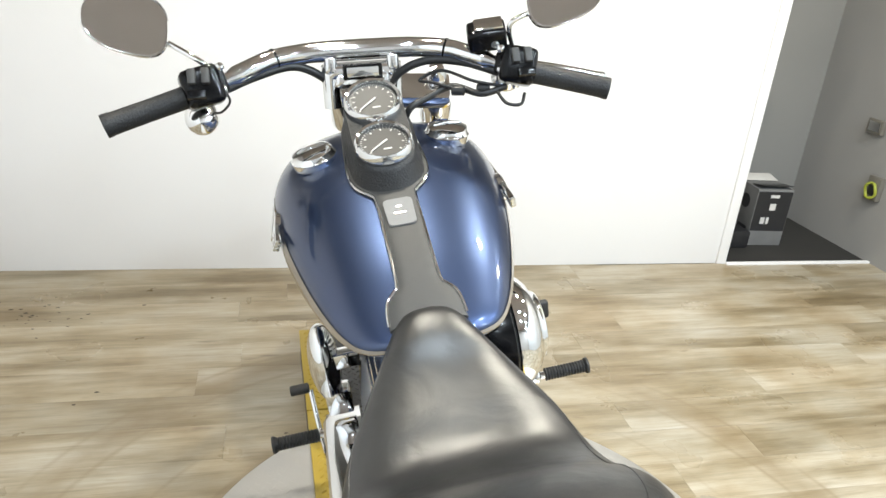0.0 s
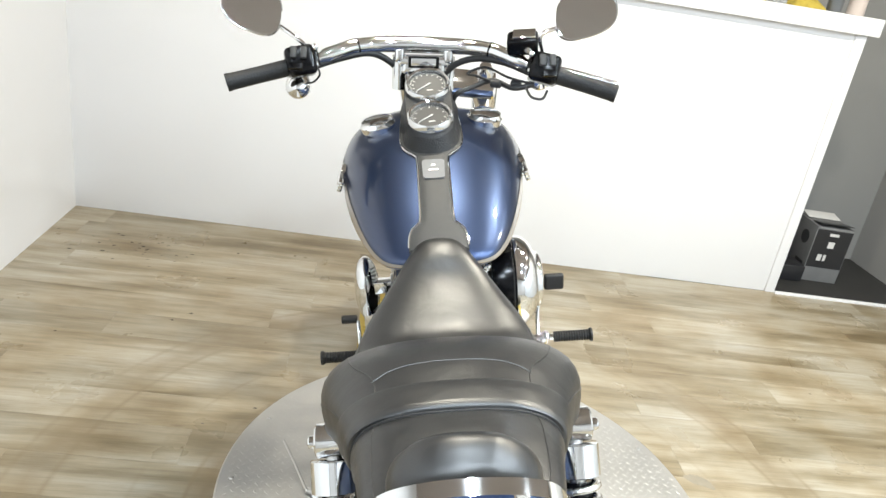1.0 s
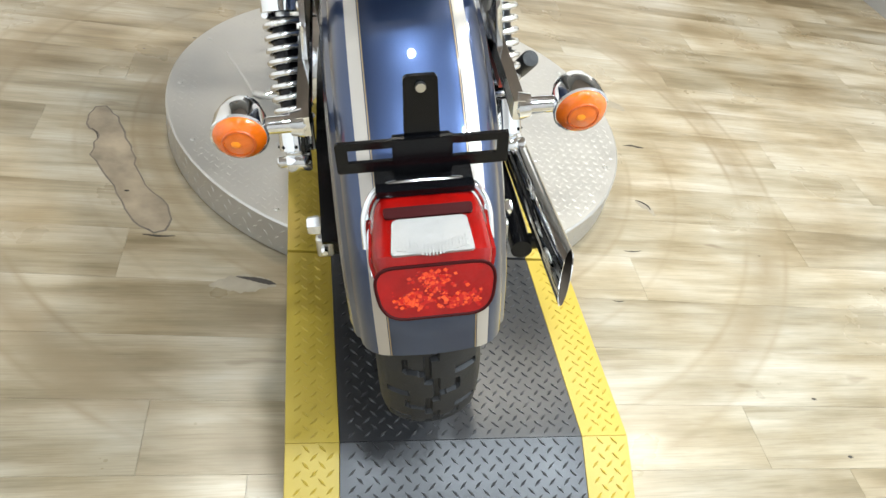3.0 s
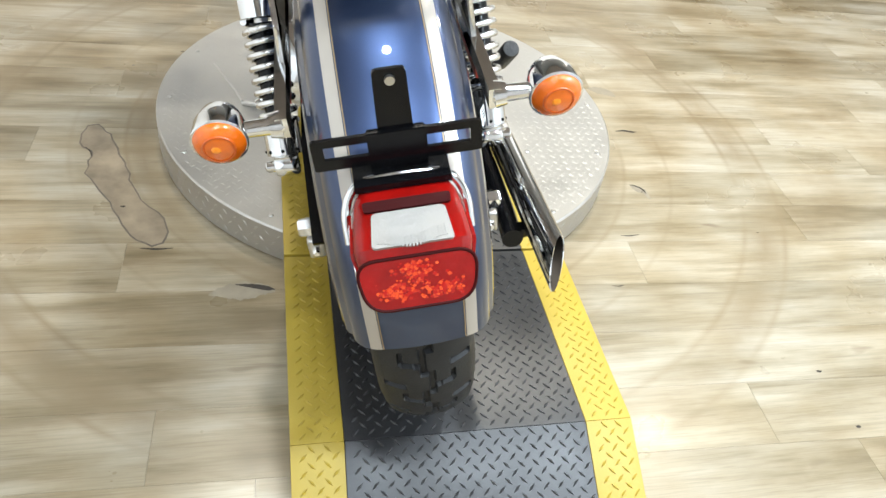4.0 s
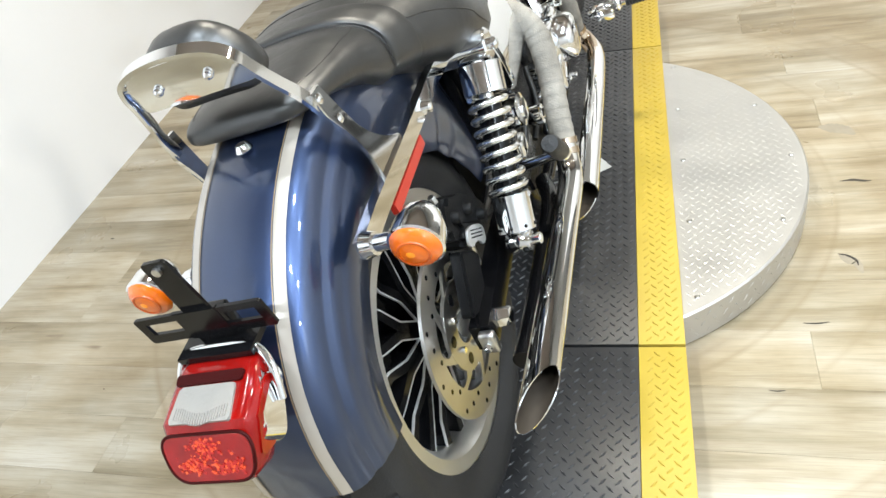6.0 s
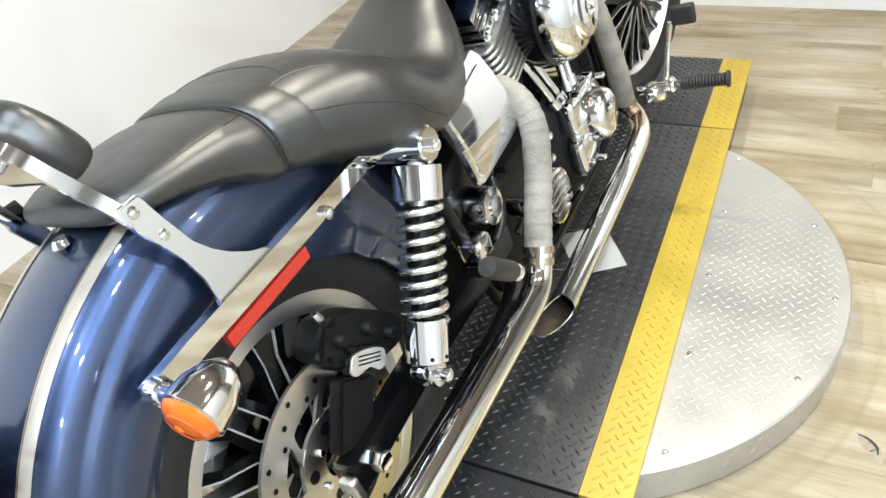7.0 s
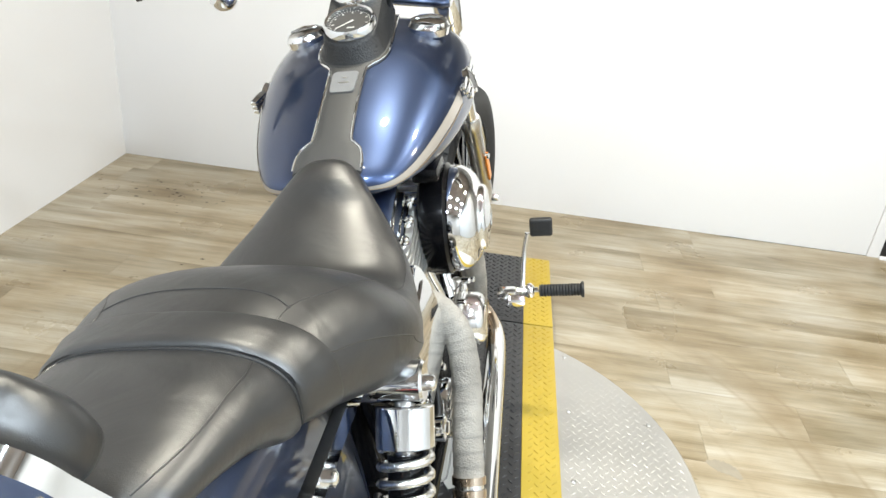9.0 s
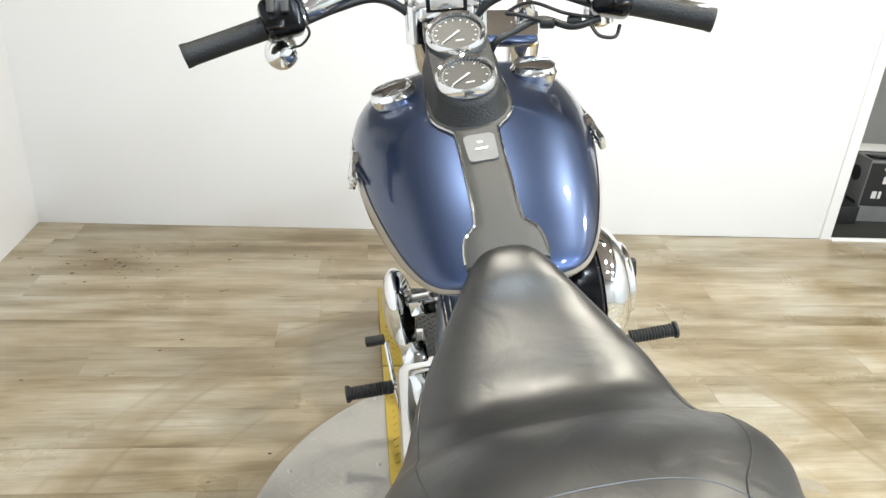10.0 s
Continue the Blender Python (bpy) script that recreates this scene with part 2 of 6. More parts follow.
def thing(name, m, label, category, group="", kind=""):
    ob = new(name)
    ob.empty_display_size = 0.05
    ob.matrix_world = m
    return tagged(ob, label, category, group, kind)


def solid(name, bm, mat, label, category, m=None, group="", kind="", angle=40):
    ob = new(name, finish(bm, name, mat, angle))
    if m is not None:
        ob.matrix_world = m
    return tagged(ob, label, category, group, kind)


def box(bm, c, s, bevel=0.0, m=None, seg=2):
    r = bmesh.ops.create_cube(bm, size=1.0)["verts"]
    bmesh.ops.scale(bm, vec=s, verts=r)
    bmesh.ops.translate(bm, vec=c, verts=r)
    if bevel:
        edges = list({e for v in r for e in v.link_edges})
        out = bmesh.ops.bevel(bm, geom=edges, offset=bevel, segments=seg, affect="EDGES", profile=0.6)
        r = list({v for fc in out["faces"] for v in fc.verts} | {v for v in r if v.is_valid})
    if m is not None:
        bmesh.ops.transform(bm, matrix=m, verts=r)
    return bm


def frames_along(pts):
    """Tangent and two side directions at each point of a polyline, with little twist."""
    pts = [Vector(p) for p in pts]
    out, ref = [], None
    for i, p in enumerate(pts):
        t = (pts[min(i + 1, len(pts) - 1)] - pts[max(i - 1, 0)]).normalized()
        if ref is None:
            ref = Vector((0, 0, 1)) if abs(t.z) < 0.9 else Vector((1, 0, 0))
        u = (ref - t * ref.dot(t)).normalized()
        ref = u
        out.append((p, t, u, t.cross(u)))
    return out


def smooth_path(pts, n=6):
    """Catmull-Rom through the points."""
    pts = [Vector(p) for p in pts]
    ext = [2 * pts[0] - pts[1], *pts, 2 * pts[-1] - pts[-2]]
    out = []
    for i in range(1, len(ext) - 2):
        a, b, c, d = ext[i - 1:i + 3]
        for k in range(n):
            t = k / n
            out.append(0.5 * ((2 * b) + (c - a) * t + (2 * a - 5 * b + 4 * c - d) * t * t + (3 * b - a - 3 * c + d) * t ** 3))
    out.append(pts[-1])
    return out


def rings(bm, loops, cap=True, closed=False):
    """Skin a list of point loops of equal length."""
    vs = [[bm.verts.new(p) for p in loop] for loop in loops]
    n = len(vs[0])
    pairs = list(zip(vs, vs[1:])) + ([(vs[-1], vs[0])] if closed else [])
    for a, b in pairs:
        for i in range(n):
            bm.faces.new((a[i], a[(i + 1) % n], b[(i + 1) % n], b[i]))
    if cap and not closed:
        bm.faces.new(vs[0][::-1])
        bm.faces.new(vs[-1])
    return bm


def tube(bm, pts, r, seg=12, n=6, cap=True, smooth=True):
    path = smooth_path(pts, n) if smooth and len(pts) > 2 else [Vector(p) for p in pts]
    fr = frames_along(path)
    loops = []
    for i, (p, t, u, v) in enumerate(fr):
        rad = r(i / (len(fr) - 1)) if callable(r) else r
        loops.append([p + u * rad * math.cos(a) + v * rad * math.sin(a) for a in (2 * math.pi * k / seg for k in range(seg))])
    return rings(bm, loops, cap)


def cyl(bm, a, b, r, r2=None, seg=20, bevel=0.0):
    a, b = Vector(a), Vector(b)
    r2 = r if r2 is None else r2
    t = (b - a).normalized()
    ref = Vector((0, 0, 1)) if abs(t.z) < 0.9 else Vector((1, 0, 0))
    u = (ref - t * ref.dot(t)).normalized()
    v = t.cross(u)
    stations = [(a, r), (b, r2)] if not bevel else [(a, r - bevel), (a + t * bevel, r), (b - t * bevel, r2), (b, r2 - bevel)]
    loops = [[p + (u * math.cos(k * 2 * math.pi / seg) + v * math.sin(k * 2 * math.pi / seg)) * rad for k in range(seg)] for p, rad in stations]
    return rings(bm, loops)


def lathe(bm, profile, origin, axis, seg=48, closed=True):
    """Turn (radius, height) pairs round an axis."""
    o, t = Vector(origin), Vector(axis).normalized()
    ref = Vector((0, 0, 1)) if abs(t.z) < 0.9 else Vector((0, 1, 0))
    u = (ref - t * ref.dot(t)).normalized()
    v = t.cross(u)
    loops = [[o + t * h + (u * math.cos(k * 2 * math.pi / seg) + v * math.sin(k * 2 * math.pi / seg)) * max(r, 1e-4) for k in range(seg)] for r, h in profile]
    return rings(bm, loops, cap=not closed, closed=closed)


def ball(bm, c, r, s=(1, 1, 1), seg=16):
    vs = bmesh.ops.create_uvsphere(bm, u_segments=seg, v_segments=max(6, seg // 2), radius=r)["verts"]
    bmesh.ops.scale(bm, vec=s, verts=vs)
    bmesh.ops.translate(bm, vec=c, verts=vs)
    return bm


def slab(bm, outline, depth, m=None, bevel=0.0):
    """A plate from a 2D outline (x, y), extruded along z by depth."""
    lo = [bm.verts.new((x, y, 0)) for x, y in outline]
    hi = [bm.verts.new((x, y, depth)) for x, y in outline]
    n = len(outline)
    bm.faces.new(lo[::-1])
    top = bm.faces.new(hi)
    for i in range(n):
        bm.faces.new((lo[i], lo[(i + 1) % n], hi[(i + 1) % n], hi[i]))
    vs = lo + hi
    if bevel:
        out = bmesh.ops.bevel(bm, geom=list(top.edges), offset=bevel, segments=2, affect="EDGES")
        vs = [v for v in vs if v.is_valid] + [v for fc in out["faces"] for v in fc.verts]
    if m is not None:
        bmesh.ops.transform(bm, matrix=m, verts=list(set(vs)))
    return bm


def rounded(pts, r, n=4):
    """A 2D outline with its corners rounded."""
    out = []
    for i, p in enumerate(pts):
        p, a, b = Vector(p), Vector(pts[i - 1]), Vector(pts[(i + 1) % len(pts)])
        rr = min(r, (a - p).length * 0.45, (b - p).length * 0.45)
        s, e = p + (a - p).normalized() * rr, p + (b - p).normalized() * rr
        for k in range(n + 1):
            t = k / n
            out.append(tuple((1 - t) ** 2 * s + 2 * t * (1 - t) * p + t * t * e))
    return out


def B():
    return bmesh.new()


def axes(o, x, y):
    """A matrix whose local x and y run along the given directions."""
    x = Vector(x).normalized()
    z = x.cross(Vector(y)).normalized()
    y = z.cross(x)
    return Matrix.Translation(o) @ Matrix((x, y, z)).transposed().to_4x4()


def spline_table(rows, n):
    """n samples along rows of numbers, smoothly (Catmull-Rom on every column)."""
    rows = [np.array(r, float) for r in rows]
    ext = [2 * rows[0] - rows[1], *rows, 2 * rows[-1] - rows[-2]]
    out = []
    for s in np.linspace(0, len(rows) - 1 - 1e-9, n):
        i, t = int(s) + 1, s - int(s)
        a, b, c, d = ext[i - 1:i + 3]
        out.append(0.5 * ((2 * b) + (c - a) * t + (2 * a - 5 * b + 4 * c - d) * t * t + (3 * b - a - 3 * c + d) * t ** 3))
    return out


# ---- the room ----
WALL_Y, WALL_TURN = 1.795, -1.6
wall_pose = pose(0, WALL_Y, 0, 0, 0, WALL_TURN)

bm = B()
box(bm, (0.045, 0.06, 0.6385), (3.47, 0.12, 1.277), 0.002)
front = solid("wall_north", bm, WALLPAINT, "white painted half wall in front of the motorcycle", "wall", wall_pose, kind="structure")
bm = B()
box(bm, (0.062, 0.11, 1.3155), (3.526, 0.28, 0.075), 0.004)
cap = solid("wall_cap", bm, WALLPAINT, "white painted board capping the half wall", "trim", wall_pose, kind="structure")
bm = B()
box(bm, (1.757, -0.004, 0.6385), (0.05, 0.012, 1.276), 0.002)
part("corner_board", bm, WALLPAINT, front)
bm = B()
box(bm, (-1.72, -0.9, 1.4), (0.12, 5.6, 2.8))
solid("wall_west", bm, WALLPAINT, "plain white painted side wall", "wall", kind="structure")
bm = B()
box(bm, (0.5, -3.76, 1.4), (4.5, 0.12, 2.8))
solid("wall_south", bm, SOUTHPAINT, "plain pale painted back wall", "wall", kind="structure")
bm = B()
box(bm, (2.66, 1.9, 1.4), (0.12, 1.3, 2.8))
solid("wall_east", bm, EASTPAINT, "grey painted wall with sockets, toned down for shade", "wall", kind="structure")
# unseen wall, added for the fender and chrome to reflect
bm = B()
box(bm, (2.66, -1.24, 1.4), (0.12, 4.97, 2.8))
solid("wall_east_far", bm, FARWALL, "unseen grey side wall, its tone set for reflections", "wall", kind="structure")
bm = B()
box(bm, (1.0, 0.2, 2.83), (6.6, 8.2, 0.06))
solid("ceiling", bm, CEILINGPAINT, "plain warm grey ceiling", "ceiling", kind="structure")

# the space beyond the half wall, its dimness put into wall and floor colour
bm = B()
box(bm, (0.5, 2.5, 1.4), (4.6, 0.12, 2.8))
solid("wall_back_room", bm, GREYPAINT, "grey painted wall of the space behind, toned down for shade", "wall", pose(0, 0, 0, 0, 0, WALL_TURN), kind="structure")
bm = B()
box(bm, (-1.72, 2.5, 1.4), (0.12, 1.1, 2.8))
solid("wall_back_west", bm, GREYPAINT, "grey painted end wall, toned down for shade", "wall", kind="structure")
bm = B()
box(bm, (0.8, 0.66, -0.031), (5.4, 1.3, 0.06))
solid("floor_back_room", bm, DARKFLOOR, "bare floor behind the half wall, coloured dark for shade", "floor", wall_pose, kind="structure")

# floor of planks
bm = B()
box(bm, (0.8, -0.95, -0.05), (5.2, 5.6, 0.08))
floor = solid("floor", bm, DARKFLOOR, "pale brown wood-look vinyl plank floor with scuffs and worn rings", "floor", kind="structure")

# ---- turntable and ramp ----
RAMP_Z = 0.104


def treads(xs, ys, size, inside, z, length=0.019, width=0.0062, height=0.0016):
    """Raised lozenges of tread plate: rows of alternating direction, each set half a step aside, as one mesh."""
    verts, faces = [], []
    i = 0
    y = ys[0]
    row = 0
    while y < ys[1]:
        x = xs[0] + (size * 0.75 if row % 2 else size * 0.25)
        col = 0
        while x < xs[1]:
            if inside(x, y):
                a = radians(45 if row % 2 else -45)
                c, s = math.cos(a), math.sin(a)
                k = len(verts)
                for u, v, w in ((-1, 0, 0), (0, -1, 0), (1, 0, 0), (0, 1, 0), (-0.55, 0, 1), (0.55, 0, 1)):
                    px, py = u * length / 2, v * width / 2
                    verts.append((x + px * c - py * s, y + px * s + py * c, z + w * height - 0.0003))
                faces += [(k, k + 1, k + 4), (k + 1, k + 5, k + 4), (k + 1, k + 2, k + 5), (k + 2, k + 3, k + 5), (k + 3, k + 4, k + 5), (k + 3, k, k + 4)]
            x += size
            col += 1
        y += size / 2
        row += 1
    me = bpy.data.meshes.new("tread")
    me.from_pydata(verts, [], faces)
    return me


def tread_part(me, mat, parent):
    me.materials.append(mat)
    ob = new("tread_pattern", me)
    ob.parent = parent
    return tagged(ob, kind="stuff")


turntable = thing("turntable", pose(0.008, 0, 0), "round raised turntable of galvanised tread plate on the floor", "turntable")
R_DISC = 0.628
bm = B()
lathe(bm, [(0.0, 0.094), (R_DISC - 0.004, 0.094), (R_DISC, 0.090), (R_DISC, 0.006), (R_DISC - 0.02, 0.0), (0.0, 0.0)], (0, 0, 0), (0, 0, 1), 128)
disc = part("platform", bm, DISC, turntable)
tread_part(treads((-0.62, 0.62), (-0.62, 0.62), 0.0275, lambda x, y: x * x + y * y < 0.61 ** 2 and abs(x) > 0.315, 0.094, 0.0175, 0.0048, 0.0009), DISC, disc)
bm = B()
for k in range(0, 131):
    for j in range(3):
        a = 2 * math.pi * (k + 0.5 * (j % 2)) / 131
        m = axes((R_DISC * math.cos(a), R_DISC * math.sin(a), 0.022 + 0.025 * j), (-math.sin(a) * 0.7, math.cos(a) * 0.7, 0.7 if (k + j) % 2 else -0.7), (0, 0, 1))
        vs = [bm.verts.new(m @ Vector(p)) for p in ((-0.009, 0, 0), (0, -0.003, 0), (0.009, 0, 0), (0, 0.003, 0))]
        out = Vector((math.cos(a), math.sin(a), 0)) * 0.0013
        t1, t2 = bm.verts.new(m @ Vector((-0.004, 0, 0)) + out), bm.verts.new(m @ Vector((0.004, 0, 0)) + out)
        for fc in ((vs[0], vs[1], t1), (vs[1], t2, t1), (vs[1], vs[2], t2), (vs[2], vs[3], t2), (vs[3], t1, t2), (vs[3], vs[0], t1)):
            bm.faces.new(fc)
tagged(part("edge_tread_pattern", bm, DISC, disc), kind="stuff")
bm = B()
lathe(bm, [(0.0, 0.0025), (0.004, 0.0022), (0.0062, 0.0), (0.0, -0.001)], (0, 0, 0), (0, 0, 1), 12)
bolt_me = finish(bm, "platform_bolt", STEEL)
spots = [(s * 0.338, y) for s in (-1, 1) for y in (-0.49, -0.24, 0.01, 0.26, 0.505)] + [(s * x, y) for s in (-1, 1) for x, y in ((0.595, 0.0), (0.54, 0.248), (0.54, -0.248))]
for x, y in spots:
    part("bolt", bolt_me, None, turntable).location = (x, y, 0.0945)

ramp = thing("ramp", pose(0.005, 0, 0), "black tread-plate ramp with yellow painted edges across the turntable", "ramp")


def deck(y0, y1, z0, z1, thick):
    """One length of the ramp: dark plate between two yellow borders."""
    long = math.hypot(y1 - y0, z1 - z0)
    tilt = math.degrees(math.atan2(z1 - z0, y1 - y0))
    m = pose(0, y0, z0, tilt, 0, 0)
    for label, x0, x1, mat in (("dark_plate", -0.2195, 0.2195, DARKPLATE), ("yellow_border", -0.31, -0.22, YELLOW), ("yellow_border", 0.22, 0.31, YELLOW)):
        b2 = B()
        box(b2, ((x0 + x1) / 2, long / 2, -thick / 2), (x1 - x0, long, thick), 0.0015)
        ob = part(label, b2, mat, ramp)
        ob.matrix_local = m
        tread_part(treads((x0, x1), (0, long), 0.0272, lambda x, y: x0 + 0.008 < x < x1 - 0.008 and 0.008 < y < long - 0.008, 0.0, 0.0195, 0.0056, 0.0028), WORNTREAD if mat is DARKPLATE else mat, ob)


RAMP_PARTS = ((-0.629, 0.637, RAMP_Z, RAMP_Z, 0.012), (-1.09, -0.636, RAMP_Z, RAMP_Z, 0.012), (-1.295, -1.091, 0.006, RAMP_Z, 0.006), (0.644, 1.09, RAMP_Z, RAMP_Z, 0.012))
for y0, y1, z0, z1, th in RAMP_PARTS:
    deck(y0, y1, z0, z1, th)
for y0, y1 in ((-1.085, -0.64), (0.65, 1.085)):
    for x in (-0.295, 0.295):
        b2 = B()
        box(b2, (x, (y0 + y1) / 2, 0.046), (0.02, y1 - y0, 0.092), 0.002)
        part("side_rail", b2, BLACK, ramp)

# ---- the motorcycle: built upright along y, then set leaning on its stand ----
LEAN_DEG, BIKE_YAW = -11.4, -1.3
bike = thing("motorcycle", pose(-0.034, 0, 0.1, 0, LEAN_DEG, BIKE_YAW), "dark blue cruiser motorcycle with silver stripes leaning on its stand", "motorcycle")
REAR, FRONT = Vector((0, -0.87, 0.322)), Vector((0.034, 0.81, 0.335))
RAKE = radians(35)
AXIS = Vector((0, math.sin(RAKE), -math.cos(RAKE)))
HEAD = Vector((0, 0.245, 0.98))
STEER = Matrix.Translation(HEAD) @ Matrix.Rotation(radians(12.0), 4, AXIS) @ Matrix.Translation(-HEAD)


FWD = Vector((0, math.cos(RAKE), math.sin(RAKE)))
# the bars sit in their clamps a little turned and tilted against the fork
BAR_POSE = Matrix.Translation(HEAD + Vector((-0.010, 0.020, -0.004))) @ Matrix.Rotation(radians(3.8), 4, AXIS) @ Matrix.Rotation(radians(3.08), 4, FWD) @ Matrix.Translation(-HEAD)


def steered(ob):
    ob.matrix_local = STEER
    return ob


def tyre_mesh(name, c, radius, half, groove, seg, across=36):
    """A tyre with its tread cut in: profile round, flattened on top, bead at the rim."""
    bm = B()
    loops = []
    crown = half * 0.82
    rim_r = radius - 0.098
    prof = []
    for i in range(across + 1):
        u = -1 + 2 * i / across
        x = crown * u
        drop = 0.34 * crown * abs(u) ** 2.3
        prof.append((x, radius - drop, u))
    side = []
    for k in range(1, 7):
        t = k / 6
        side.append((half * (0.82 + 0.20 * math.sin(math.pi * min(t * 1.1, 1)) - 0.10 * t), (radius - 0.34 * crown) * (1 - t) + rim_r * t, None))
    full = [(-x, r, None) for x, r, _ in reversed(side)] + prof + side
    for j in range(seg):
        a = 2 * math.pi * j / seg
        loop = []
        for x, r, u in full:
            rr = r - (groove(u, a) if u is not None else 0)
            loop.append((c.x + x, c.y + rr * math.sin(a), c.z + rr * math.cos(a)))
        loops.append(loop)
    vs = [[bm.verts.new(p) for p in lp] for lp in loops]
    for j in range(seg):
        a, b = vs[j], vs[(j + 1) % seg]
        for i in range(len(full) - 1):
            bm.faces.new((a[i], a[i + 1], b[i + 1], b[i]))
    return finish(bm, name, RUBBER, 25)


def rear_groove(u, a):
    """Zigzag centre groove with stepped cross grooves, repeating round the tyre."""
    p = (a / (2 * math.pi) * 22) % 1.0
    zig = 0.10 if p < 0.5 else -0.10
    d = 0.0
    if abs(u - zig) < 0.055 or (min(p, abs(p - 0.5), 1 - p) < 0.05 and abs(u) < 0.155):
        d = 0.0065
    for s, off in ((1, 0.12), (-1, 0.62)):
        q = (p - off - 0.12 * abs(u)) % 1.0
        if 0.15 < s * u < 0.62 and q < 0.11:
            d = 0.0065
        if 0.53 < s * u < 0.62 and q < 0.26:
            d = 0.0065
        q2 = (p - off - 0.5) % 1.0
        if 0.5 < s * u < 0.97 and q2 < 0.10:
            d = 0.006
    return d


def front_groove(u, a):
    p = (a / (2 * math.pi) * 34) % 1.0
    return 0.004 if abs(u) < 0.05 or (0.2 < abs(u) < 0.95 and (p - 0.35 * abs(u)) % 1.0 < 0.12) else 0.0


def wheel(name, c, rim_r, half, rotor_side, label, spin):
    """Cast wheel: alloy rim, hub and ten forked black spokes with machined edges, spread round the axle."""
    w = part(name, lathe(B(), [(rim_r + 0.012, -half), (rim_r - 0.013, -half + 0.002), (rim_r - 0.016, -half + 0.006), (rim_r - 0.026, -half + 0.020), (rim_r - 0.030, 0), (rim_r - 0.026, half - 0.020), (rim_r - 0.016, half - 0.006), (rim_r - 0.013, half - 0.002), (rim_r + 0.012, half), (rim_r + 0.004, 0)], c, (1, 0, 0), 72), ALLOY, bike, label)
    hub = part("hub", lathe(B(), [(0.018, -half - 0.006), (0.036, -half), (0.046, -half + 0.016), (0.034, -0.006), (0.034, 0.006), (0.046, half - 0.016), (0.036, half), (0.018, half + 0.006)], c, (1, 0, 0), 40), BLACK, w)
    n = 10
    bm, be = B(), B()
    r0, r1 = 0.036, rim_r - 0.022
    for s in (-1, 1):
        path = [(s * 0.003, r0), (s * 0.005, r0 + 0.36 * (r1 - r0)), (s * 0.025, r0 + 0.68 * (r1 - r0)), (s * 0.029, r1)]
        loops = []
        for i, (u, r) in enumerate(path):
            wd = (0.0105, 0.009, 0.0075, 0.0095)[i]
            th = (0.028, 0.024, 0.020, 0.022)[i]
            loops.append([(th, u - wd, r), (th, u + wd, r), (-th, u + wd, r), (-th, u - wd, r)])
        rings(bm, loops)
        edge = []
        for i, (u, r) in enumerate(path):
            wd = (0.0105, 0.009, 0.0075, 0.0095)[i]
            th = (0.028, 0.024, 0.020, 0.022)[i]
            x0 = u + s * wd
            edge.append([(th + 0.0006, x0 - 0.0013, r), (th + 0.0006, x0 + 0.0013, r), (th - 0.003, x0 + 0.0013, r), (th - 0.003, x0 - 0.0013, r)])
        rings(be, edge)
    spoke_me, edge_me = finish(bm, "spoke", BLACK, 30), finish(be, "spoke_edge", SPOKESILVER, 30)
    for k in range(n):
        sp = part("spoke", spoke_me, None, w)
        sp.matrix_local = Matrix.Translation(c) @ Matrix.Rotation(2 * math.pi * (k + spin) / n, 4, "X")
        ed = part("spoke_edge", edge_me, None, sp)
    return w


# wheels
part("rear_tyre", tyre_mesh("rear_tyre", REAR, 0.325, 0.074, rear_groove, 700, 44), None, bike, "black rear tyre with stepped tread grooves")
rear_wheel = wheel("rear_wheel", REAR, 0.218, 0.052, 1, "machined alloy rear wheel with black spokes", 0.2)
steered(part("front_tyre", tyre_mesh("front_tyre", FRONT, 0.333, 0.052, front_groove, 500, 24), None, bike, "black front tyre"))
front_wheel = steered(wheel("front_wheel", FRONT, 0.246, 0.036, -1, "machined alloy front wheel with black spokes", 0.35))


